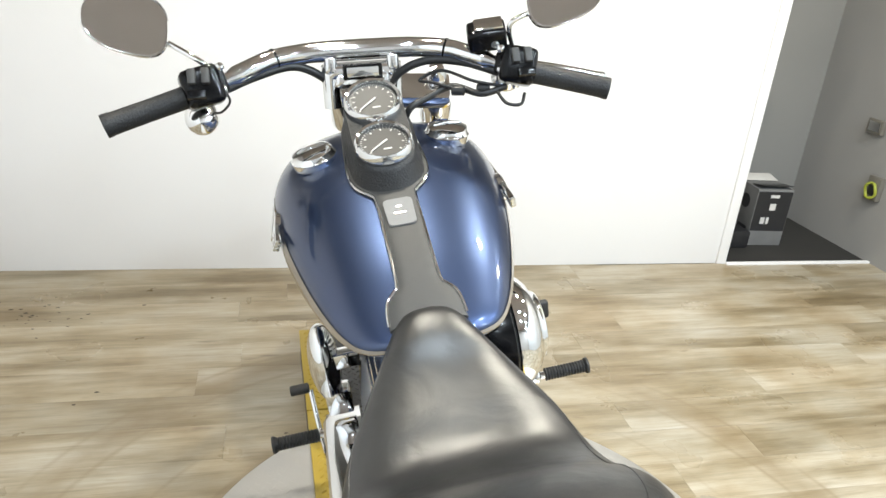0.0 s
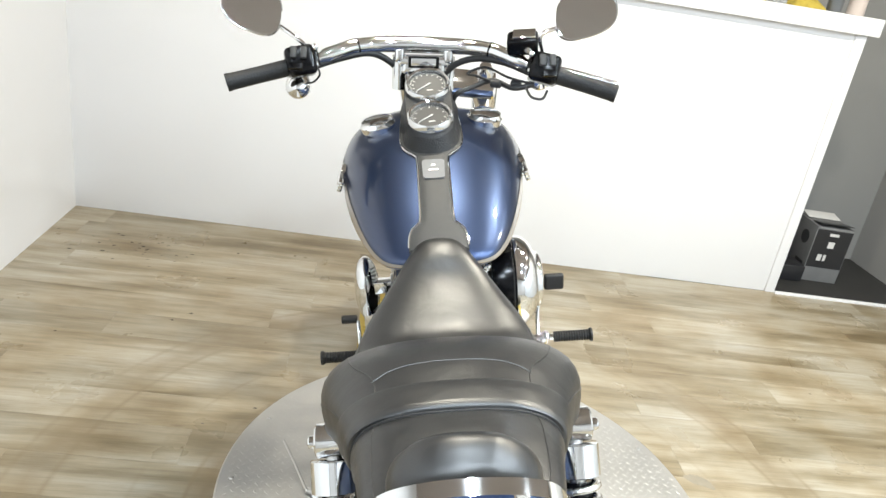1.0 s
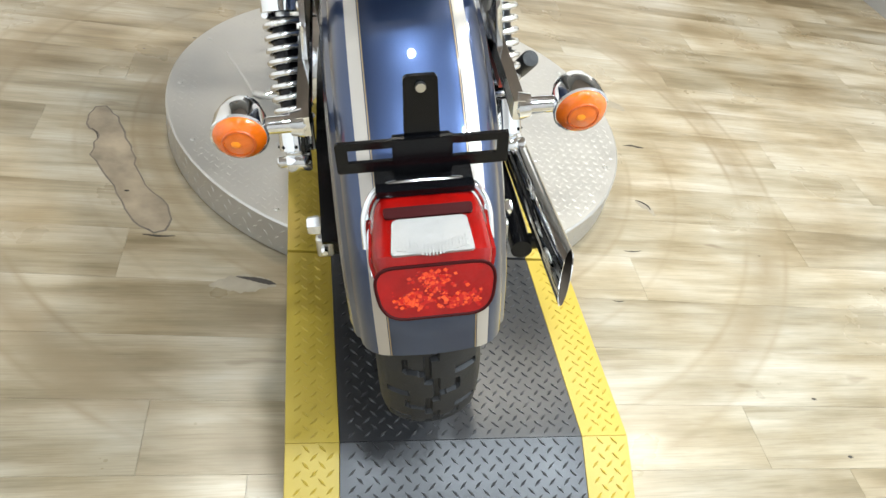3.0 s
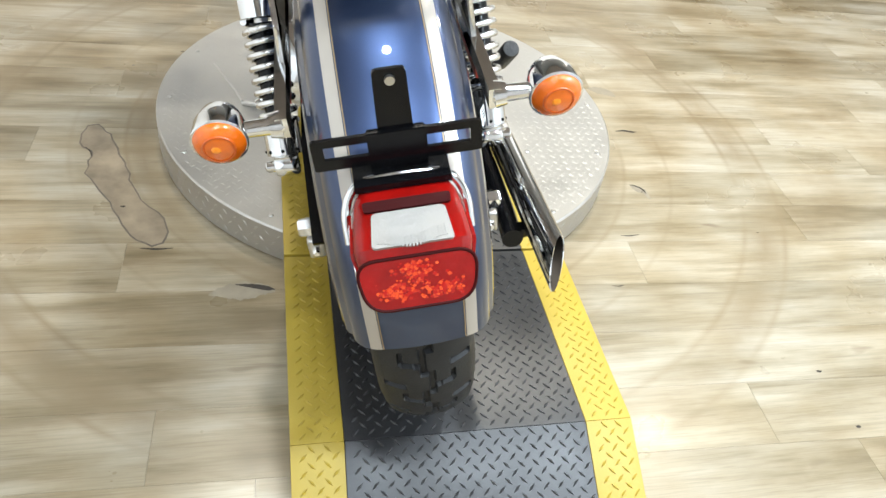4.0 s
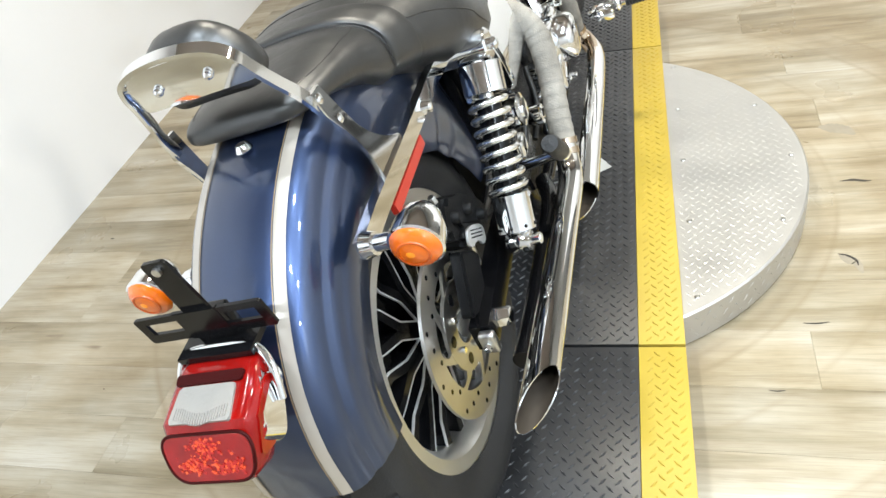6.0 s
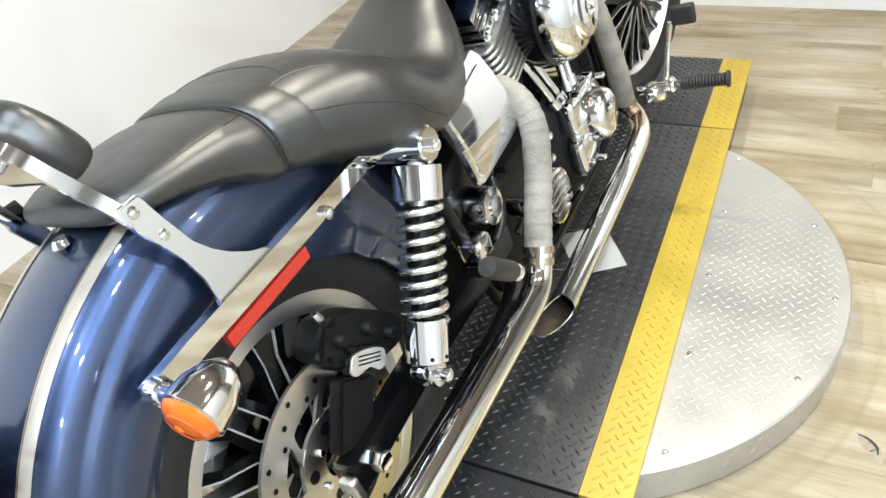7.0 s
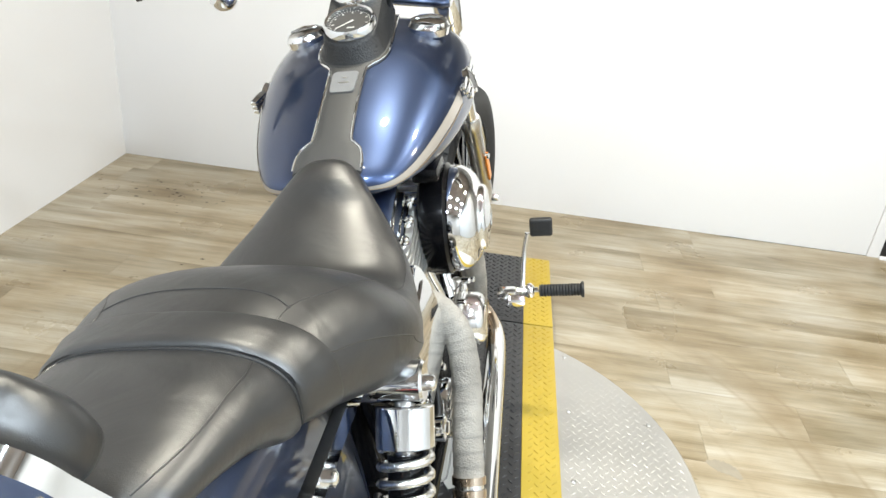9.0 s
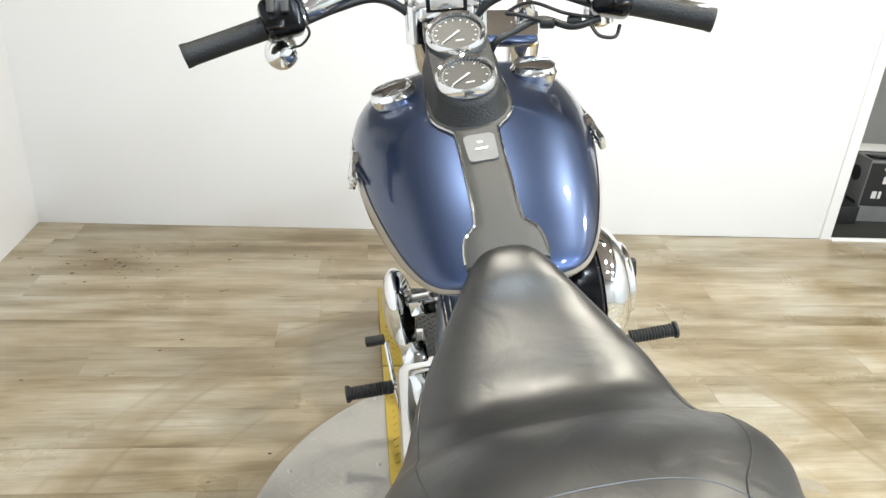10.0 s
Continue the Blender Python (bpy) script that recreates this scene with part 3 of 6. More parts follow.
def rotor(c, x, r, parent):
    bm = B()
    lathe(bm, [(r * 0.70, x - 0.0028), (r, x - 0.0028), (r, x + 0.0028), (r * 0.70, x + 0.0028)], (0, c.y, c.z), (1, 0, 0), 72)
    ob = part("brake_rotor", bm, STEEL, parent, "drilled steel brake disc")
    carrier = part("rotor_carrier", lathe(B(), [(r * 0.20, x - 0.003), (r * 0.50, x - 0.003), (r * 0.50, x + 0.003), (r * 0.20, x + 0.003)], (0, c.y, c.z), (1, 0, 0), 48), STEEL, ob)
    ba = B()
    rings(ba, [[(x - 0.0024, u - w, v), (x - 0.0024, u + w, v), (x + 0.0024, u + w, v), (x + 0.0024, u - w, v)] for u, v, w in ((0, r * 0.47, 0.013), (r * 0.05, r * 0.56, 0.008), (r * 0.13, r * 0.63, 0.008), (r * 0.24, r * 0.69, 0.014))])
    arm_me = finish(ba, "rotor_arm", STEEL)
    for k in range(8):
        part("rotor_arm", arm_me, None, carrier).matrix_local = Matrix.Translation((0, c.y, c.z)) @ Matrix.Rotation(2 * math.pi * k / 8, 4, "X")
    # Black discs on the carrier's face colour in the dark of its holes.
    for k in range(5):
        a = 2 * math.pi * k / 5
        p = Vector((x + 0.0031, c.y + r * 0.37 * math.sin(a), c.z + r * 0.37 * math.cos(a)))
        part("carrier_hole_disc", cyl(B(), p, p + Vector((0.0004, 0, 0)), 0.0095, seg=18), BLACK, carrier)
    # Drill holes are thin black discs too, their depth only painted.
    bh = B()
    for k in range(30):
        a, rr = 2 * math.pi * k / 30, r * (0.76, 0.84, 0.92)[k % 3]
        p = Vector((x + 0.0029, c.y + rr * math.sin(a), c.z + rr * math.cos(a)))
        cyl(bh, p, p + Vector((0.0003, 0, 0)), 0.0042, seg=10)
    tagged(part("rotor_hole_disc", bh, BLACK, ob), kind="stuff")
    for k in range(5):
        a = 2 * math.pi * (k + 0.5) / 5
        p = Vector((x + 0.003, c.y + r * 0.3 * math.sin(a), c.z + r * 0.3 * math.cos(a)))
        part("rotor_bolt", cyl(B(), p, p + Vector((0.006, 0, 0)), 0.0055, seg=12, bevel=0.001), CHROME, ob)
    return ob


rotor(REAR, 0.084, 0.147, rear_wheel)


# fenders
def sweep_yz(bm, line, section, thick, n=48):
    """Sweep a crown section (across x, drop inwards) along a line in the yz plane, as a shell of some thickness."""
    samples = spline_table(line, n)
    loops = []
    for i, row in enumerate(samples):
        y, z, w = row[:3]
        a, b = samples[max(i - 1, 0)], samples[min(i + 1, n - 1)]
        t = Vector((0, b[0] - a[0], b[1] - a[1])).normalized()
        inward = Vector((1, 0, 0)).cross(t)
        skirt = row[4] if len(row) > 4 else 0
        out = [Vector((u * w, y, z)) + inward * (d * row[3] + (skirt if d > 0.12 else 0)) for u, d in section]
        inn = [Vector((u * (w - thick), y, z)) + inward * (d * row[3] + thick + (skirt if d > 0.12 else 0)) for u, d in reversed(section)]
        loops.append(out + inn)
    return rings(bm, loops)


def section_at(line, section, n, s, u):
    """A point on the swept crown: s along the line (0..1), u across (-1..1), with its outward direction."""
    rows = spline_table(line, n)
    i = s * (n - 1)
    k = min(int(i), n - 2)
    f = i - k
    row = rows[k] * (1 - f) + rows[k + 1] * f
    t = Vector((0, rows[k + 1][0] - rows[k][0], rows[k + 1][1] - rows[k][1])).normalized()
    inward = Vector((1, 0, 0)).cross(t)
    half = [(uu, d) for uu, d in section]
    half.sort()
    d = np.interp(u, [h[0] for h in half], [h[1] for h in half])
    return Vector((u * row[2], row[0], row[1])) + inward * d * (row[3] if len(row) > 3 else 1), -inward


HALF_CROWN = [(0.2, 0.0008), (0.4, 0.003), (0.62, 0.0075), (0.74, 0.015), (0.81, 0.024), (0.855, 0.034), (0.865, 0.041), (0.88, 0.046), (0.925, 0.051), (0.955, 0.060), (0.962, 0.068), (0.975, 0.074), (0.995, 0.080), (1.0, 0.092), (1.0, 0.125)]
CROWN = [(-u, d) for u, d in reversed(HALF_CROWN)] + [(0, 0)] + HALF_CROWN
RFENDER = [(-0.478, 0.40, 0.096, 0.8, 0.01), (-0.484, 0.48, 0.096, 0.9, 0.03), (-0.505, 0.57, 0.097, 1, 0.048), (-0.56, 0.665, 0.099, 1, 0.058), (-0.66, 0.735, 0.1, 1, 0.060), (-0.78, 0.772, 0.101, 1, 0.050), (-0.88, 0.775, 0.102, 1, 0.025), (-0.97, 0.755, 0.102, 1, 0), (-1.06, 0.715, 0.102, 1, 0), (-1.14, 0.655, 0.101, 1, 0), (-1.195, 0.585, 0.1, 0.95, 0), (-1.225, 0.51, 0.099, 0.9, 0), (-1.235, 0.435, 0.097, 0.85, 0)]
rear_fender = part("rear_fender", sweep_yz(B(), RFENDER, CROWN, 0.0028, 64), BLUE, bike, "blue metallic rear fender with silver stripes", 50)


def fender_stripe(line, section, u0, u1, s0, s1, lift, mat, parent, name, n=60):
    bm = B()
    rows = []
    for i in range(n + 1):
        s = s0 + (s1 - s0) * i / n
        row = []
        for u in (u0, (u0 + u1) / 2, u1):
            p, o = section_at(line, section, 64, s, u)
            row.append(p + o * lift)
        rows.append([bm.verts.new(p) for p in row])
    for a, b in zip(rows, rows[1:]):
        for i in range(2):
            bm.faces.new((a[i], a[i + 1], b[i + 1], b[i]))
    return part(name, bm, mat, parent)


for s in (-1, 1):
    fender_stripe(RFENDER, CROWN, s * 0.525, s * 0.665, 0.317, 0.999, 0.0010, SILVER, rear_fender, "silver_stripe")
    fender_stripe(RFENDER, CROWN, s * 0.502, s * 0.516, 0.317, 0.999, 0.0010, GOLD, rear_fender, "pinstripe")

FF = [(FRONT.y + 0.354 * math.sin(a), FRONT.z + 0.354 * math.cos(a), 0.060, 0.8) for a in (radians(d) for d in range(12, -92, -8))]
front_fender = steered(part("front_fender", sweep_yz(B(), FF, CROWN, 0.0025, 48), BLUE, bike, "blue metallic front fender with silver stripes", 50))
for s in (-1, 1):
    fender_stripe(FF, CROWN, s * 0.49, s * 0.64, 0.02, 0.98, 0.0010, SILVER, front_fender, "silver_stripe")

# fuel tank: rows of y, half width, top, bottom
TANK = [(-0.218, 0.040, 0.748, 0.734), (-0.201, 0.096, 0.762, 0.722), (-0.16, 0.128, 0.786, 0.712), (-0.09, 0.157, 0.826, 0.703), (0.0, 0.183, 0.868, 0.698), (0.08, 0.199, 0.900, 0.700), (0.16, 0.208, 0.922, 0.710), (0.23, 0.201, 0.934, 0.733), (0.285, 0.174, 0.929, 0.765), (0.32, 0.124, 0.909, 0.80), (0.336, 0.058, 0.888, 0.83)]
TROWS = spline_table(TANK, 60)


def tank_point(s, phi, lift=0.0):
    """s along the tank (0 rear .. 1 front); phi round it: 0 at the middle of the top, 90 degrees at the side."""
    i = s * 59
    k = min(int(i), 58)
    y, w, top, bot = TROWS[k] * (1 - (i - k)) + TROWS[k + 1] * (i - k)
    sn, cs = math.sin(phi), math.cos(phi)
    ex = 2 / 2.5
    x = (w + lift) * math.copysign(abs(sn) ** ex, sn)
    mid = bot + (top - bot) * 0.46
    z = mid + (top - mid + lift) * abs(cs) ** 0.85 if cs >= 0 else mid - (mid - bot + lift) * abs(cs) ** 0.75
    return Vector((x, y, z))


bm = B()
rings(bm, [[tank_point(s, 2 * math.pi * k / 72) for k in range(72)] for s in np.linspace(0, 1, 60)])
tank = part("fuel_tank", bm, BLUE, bike, "blue metallic fuel tank with silver side stripes", 60)


def tank_top(x, y):
    """Height of the tank's skin over (x, y)."""
    k = max(i for i in range(59) if i == 0 or TROWS[i][0] <= y)
    f = min(1, max(0, (y - TROWS[k][0]) / (TROWS[k + 1][0] - TROWS[k][0])))
    y0, w, top, bot = TROWS[k] * (1 - f) + TROWS[k + 1] * f
    sn = min(1, abs(x) / w) ** 1.25
    mid = bot + (top - bot) * 0.46
    return mid + (top - mid) * max(0, 1 - sn * sn) ** 0.425


for side in (-1, 1):
    bm = B()
    rows = []
    for i in range(41):
        t = i / 40
        s = 0.02 + 0.45 * t
        a = radians(94 - 14 * t)
        half = radians(6.5 - 1.0 * t)
        rows.append([bm.verts.new(tank_point(s, side * (a + half * v), 0.0014)) for v in (-1, -0.4, 0.4, 1)])
    for a, b in zip(rows, rows[1:]):
        for i in range(3):
            bm.faces.new((a[i], a[i + 1], b[i + 1], b[i]))
    part("silver_stripe", bm, SILVER, tank)
    part("pinstripe", tube(B(), [tank_point(0.03 + 0.44 * i / 30, side * radians(103.5 - 16.5 * i / 30), 0.0004) for i in range(31)], 0.0008, 6, 1, smooth=False), GOLD, tank)
    # winged emblem
    bm = B()
    base = tank_point(0.55, side * radians(81))
    M2 = axes(base, (0, 1, 0.1), (-side * 0.35, 0, 1)) if side > 0 else axes(base, (0, -1, -0.1), (-side * 0.35, 0, 1))
    M2 = M2 @ Matrix.Scale(1.4, 4)
    lathe(bm, [(0.0, 0.004), (0.013, 0.0045), (0.016, 0.006), (0.0185, 0.0045), (0.019, -0.004), (0.0, -0.004)], (0, 0, 0), (0, 0, 1), 24)
    bmesh.ops.transform(bm, matrix=M2, verts=bm.verts)
    emblem = part("emblem", bm, CHROME, tank, "chrome winged emblem")
    for d in (-1, 1):
        for k in range(3):
            part("wing_feather", box(B(), (d * (0.036 - 0.005 * k), 0.010 - 0.0095 * k, 0.001), (0.046 - 0.008 * k, 0.0068, 0.008), 0.0022, M2), CHROME, emblem)
    bm = lathe(B(), [(0.0, 0.0052), (0.0128, 0.0052), (0.0128, 0.003), (0.0, 0.003)], (0, 0, 0), (0, 0, 1), 20)
    bmesh.ops.transform(bm, matrix=M2, verts=bm.verts)
    part("emblem_centre", bm, BLACK, emblem)

# console down the middle of the tank


def strip_over_tank(rows, lift, edge=0.004):
    """A skin that lies on the tank: rows of y and half width."""
    bm = B()
    samples = spline_table(rows, 70)
    lines = []
    for y, w in samples:
        prof = [(-w, -0.004), (-w, lift * 0.6), (-w + edge, lift), (-w * 0.5, lift * 1.25), (0, lift * 1.35), (w * 0.5, lift * 1.25), (w - edge, lift), (w, lift * 0.6), (w, -0.004)]
        lines.append([Vector((x, y, tank_top(x, y) + d)) for x, d in prof])
    return rings(bm, lines)


CONS = [(-0.200, 0.057), (-0.178, 0.056), (-0.160, 0.051), (-0.149, 0.040), (-0.137, 0.033), (-0.07, 0.032), (0.012, 0.033), (0.028, 0.038), (0.047, 0.056), (0.072, 0.066), (0.12, 0.067), (0.20, 0.062), (0.27, 0.055)]
console = part("console", strip_over_tank(CONS, 0.006), CONSOLE, bike, "satin black dash console with chrome trim", 50)
for s in (-1, 1):
    pts = [Vector((s * w, y, tank_top(w, y) + 0.005)) for y, w in spline_table(CONS, 60) if y > -0.2]
    part("chrome_trim", tube(B(), pts, 0.0024, 8, 1), CHROME, console)
# badge on the console
bm = B()
pts = rounded([(-0.022, -0.028), (0.022, -0.028), (0.024, 0.03), (-0.024, 0.03)], 0.008)
BADGE_Y = -0.021
slope = math.degrees(math.atan2(tank_top(0, 0.02) - tank_top(0, -0.05), 0.07))
slab(bm, pts, 0.003, pose(0, BADGE_Y, tank_top(0, BADGE_Y) + 0.0075, slope, 0, 0), 0.001)
badge = part("badge", bm, BADGE, console, "pale silver plate badge")
bm = B()
for k, wd in enumerate((0.008, 0.018)):
    box(bm, (0, 0.012 - 0.014 * k, 0.0031), (wd, 0.003, 0.0004), 0, pose(0, BADGE_Y, tank_top(0, BADGE_Y) + 0.0076, slope, 0, 0))
part("badge_print", bm, STEEL, badge)


def gauge(y, z, tilt, r, marks, pod_drop):
    """Round instrument in a black pod with chrome bezel, pale marks and a needle."""
    m = pose(0, y, z, tilt, 0, 0)
    bm = B()
    rows = [(r * 0.97, 0.0), (r * 1.02, -0.012), (r * 1.12, -pod_drop * 0.6), (r * 1.22, -pod_drop), (0.0, -pod_drop), (0.0, -0.006), (r * 0.9, -0.006)]
    lathe(bm, rows, (0, 0, 0), (0, 0, 1), 56)
    pod = part("gauge_pod", bm, BLACK, console)
    pod.matrix_local = m
    part("bezel", lathe(B(), [(r * 0.86, -0.002), (r * 0.88, 0.005), (r * 0.95, 0.007), (r * 1.02, 0.002), (r * 1.03, -0.010), (r * 0.95, -0.012)], (0, 0, 0), (0, 0, 1), 56), CHROME, pod)
    part("dial", lathe(B(), [(0.0, -0.0025), (r * 0.9, -0.0025), (r * 0.9, -0.0035), (0, -0.0035)], (0, 0, 0), (0, 0, 1), 48), DIAL, pod)
    bm = B()
    for k in range(marks):
        a = radians(220 - 260 * k / (marks - 1))
        box(bm, (0, r * 0.68, -0.0021), (0.0022, 0.0040, 0.0005), 0, Matrix.Rotation(a - math.pi / 2, 4, "Z"))
    for k in range(marks * 4 - 3):
        a = radians(220 - 260 * k / (marks * 4 - 4))
        box(bm, (0, r * 0.79, -0.0021), (0.0007, 0.0032, 0.0005), 0, Matrix.Rotation(a - math.pi / 2, 4, "Z"))
    box(bm, (0.004, -r * 0.35, -0.0021), (0.014, 0.003, 0.0005))
    part("dial_marks", bm, PRINT, pod)
    bm = B()
    slab(bm, [(-0.0018, -0.008), (0.0018, -0.008), (0.0010, r * 0.64), (-0.0010, r * 0.64)], 0.0008, Matrix.Rotation(radians(128), 4, "Z") @ Matrix.Translation((0, 0, -0.0012)))
    part("needle", bm, PRINT, pod)
    return pod


gauge(0.078, 0.956, 24, 0.0475, 9, 0.055)
gauge(0.168, 1.006, 30, 0.0490, 13, 0.07)
bm = B()
stad = []
for k in range(48):
    a = 2 * math.pi * k / 48
    stad.append((math.cos(a), math.sin(a), 1 if math.sin(a) > 0 else 0))
TOPS = ((0.078, 0.956, 0.050), (0.168, 1.006, 0.051))


def pod_ring(grow, drop):
    out = []
    for cx, sy, front in stad:
        y0, z0, r = TOPS[front]
        y = y0 + sy * r * (1 + grow) * 0.9
        out.append((cx * r * (1 + grow), y, z0 + (y - y0) * 0.50 - drop))
    return out


rings(bm, [pod_ring(-0.1, 0.010), pod_ring(0.0, 0.010), pod_ring(0.04, 0.016), pod_ring(0.09, 0.035), pod_ring(0.22, 0.052), pod_ring(0.27, 0.060), pod_ring(0.27, 0.085)])
part("gauge_housing", bm, GRIPRUBBER, console, "black instrument housing", 60)

# filler caps
for s in (-1, 1):
    bm = B()
    lathe(bm, [(0.0, 0.016), (0.026, 0.0145), (0.036, 0.010), (0.0385, 0.003), (0.041, 0.0), (0.039, -0.014), (0.0, -0.014)], (0, 0, 0), (0, 0, 1), 48)
    fc = part("fuel_cap", bm, CHROME, tank, "chrome fuel filler cap")
    cx, cy = (-0.118, 0.174) if s < 0 else (0.127, 0.186)
    fc.matrix_local = pose(cx, cy, tank_top(cx, cy) + 0.010, 8, s * 7, 0)
    bm = B()
    tube(bm, [(-0.026, -0.004, 0.0145), (0, 0.002, 0.0175), (0.026, 0.008, 0.0135)], 0.003, 8, 4)
    part("cap_rib", bm, CHROME, fc)


# seat: rows of y, half width, top, edge height (underside)
def seat_skin(rows, n, power, flat=0.0):
    bm = B()
    loops = []
    for y, w, top, under in spline_table(rows, n):
        loop = []
        for k in range(40):
            a = 2 * math.pi * k / 40
            sn, cs = math.sin(a), math.cos(a)
            x = w * math.copysign(abs(sn) ** power, sn)
            mid = under + (top - under) * 0.42
            z = mid + (top - mid) * abs(cs) ** 0.8 if cs >= 0 else mid - (mid - under) * abs(cs) ** 0.5
            loop.append((x, y, z))
        loops.append(loop)
    return rings(bm, loops)


RIDER = [(-0.170, 0.030, 0.768, 0.730), (-0.177, 0.048, 0.779, 0.712), (-0.198, 0.061, 0.782, 0.690), (-0.232, 0.082, 0.768, 0.665), (-0.27, 0.112, 0.742, 0.632), (-0.33, 0.146, 0.715, 0.605), (-0.40, 0.168, 0.692, 0.592), (-0.47, 0.185, 0.720, 0.59), (-0.53, 0.192, 0.768, 0.60), (-0.59, 0.186, 0.795, 0.62), (-0.65, 0.165, 0.803, 0.65), (-0.70, 0.147, 0.803, 0.675), (-0.74, 0.133, 0.803, 0.69), (-0.752, 0.129, 0.801, 0.70)]
PILLION = [(-0.738, 0.117, 0.789, 0.70), (-0.752, 0.127, 0.799, 0.69), (-0.775, 0.126, 0.803, 0.70), (-0.81, 0.118, 0.806, 0.725), (-0.87, 0.108, 0.805, 0.750), (-0.92, 0.098, 0.803, 0.762), (-0.945, 0.082, 0.795, 0.768), (-0.953, 0.05, 0.785, 0.773)]
seat = part("seat", seat_skin(RIDER, 60, 0.8), LEATHER, bike, "black leather stepped rider seat", 60)
pillion = part("pillion_seat", seat_skin(PILLION, 40, 0.72), LEATHER, bike, "black leather passenger seat", 60)


def on_seat(rows, power, y, deg, lift=0.0):
    """A point on a seat's skin at station y and an angle from its crown."""
    table = spline_table(rows, 160)
    ys = [-r[0] for r in table]
    w, top, under = (float(np.interp(-y, ys, [r[i] for r in table])) for i in (1, 2, 3))
    a = radians(deg)
    sn, cs = math.sin(a), math.cos(a)
    mid = under + (top - under) * 0.42
    z = mid + (top - mid + lift) * abs(cs) ** 0.8 if cs >= 0 else mid - (mid - under) * abs(cs) ** 0.5
    return Vector(((w + lift) * math.copysign(abs(sn) ** power, sn), y, z))


def seam(rows, power, line, parent, r=0.0010):
    pts = [on_seat(rows, power, y, a, -0.0002) for y, a in spline_table(line, 50)]
    part("seam", tube(B(), pts, r, 6, 1, smooth=False), LEATHER, parent)


for s in (-1, 1):
    seam(RIDER, 0.8, [(-0.19, s * 66), (-0.24, s * 67), (-0.30, s * 68), (-0.35, s * 67), (-0.395, s * 61), (-0.44, s * 53), (-0.487, s * 48), (-0.54, s * 46), (-0.61, s * 43), (-0.655, s * 36), (-0.682, s * 35), (-0.706, s * 38)], seat)
    seam(RIDER, 0.8, [(-0.708, s * 70), (-0.69, s * 75), (-0.66, s * 78), (-0.61, s * 84), (-0.56, s * 89), (-0.52, s * 93), (-0.48, s * 99)], seat)
    seam(PILLION, 0.72, [(-0.757, s * 42), (-0.79, s * 47), (-0.84, s * 52), (-0.88, s * 52), (-0.925, s * 46)], pillion)
seam(RIDER, 0.8, [(-0.672, -36), (-0.654, -20), (-0.648, 0), (-0.654, 20), (-0.672, 36)], seat)
# strap across the back of the rider seat, and the dark gap behind it
bm = B()
rings(bm, [[on_seat(RIDER, 0.8, y, a, lift) for y, lift in ((-0.697, -0.002), (-0.698, 0.0026), (-0.702, 0.0038), (-0.720, 0.0034), (-0.738, 0.0034), (-0.748, 0.0038), (-0.7515, 0.002), (-0.752, -0.006))] for a in range(-112, 113, 4)])
part("seat_strap", bm, LEATHER, seat, "raised leather strap across the seat", 50)
part("piping", tube(B(), [on_seat(PILLION, 0.72, -0.7535, a, -0.0004) for a in range(-100, 101, 5)], 0.0024, 8, 1, smooth=False), GRIPRUBBER, seat)
bm = B()
cyl(bm, (0, -0.965, 0.758), (0, -0.965, 0.768), 0.012, 0.009, 16, 0.002)
part("seat_bolt", bm, CHROME, pillion)


def bar_rail(bm, pts, w, h):
    """A flat bar along points: w across x, h upright."""
    fr = frames_along([Vector(p) for p in pts])
    loops = []
    for p, t, u, v in fr:
        up = Vector((0, -t.z, t.y)).normalized()
        loops.append([p + Vector((sx * w / 2, 0, 0)) + up * sz * h / 2 for sx, sz in ((-1, -1), (1, -1), (1, 1), (-1, 1))])
    return rings(bm, loops)


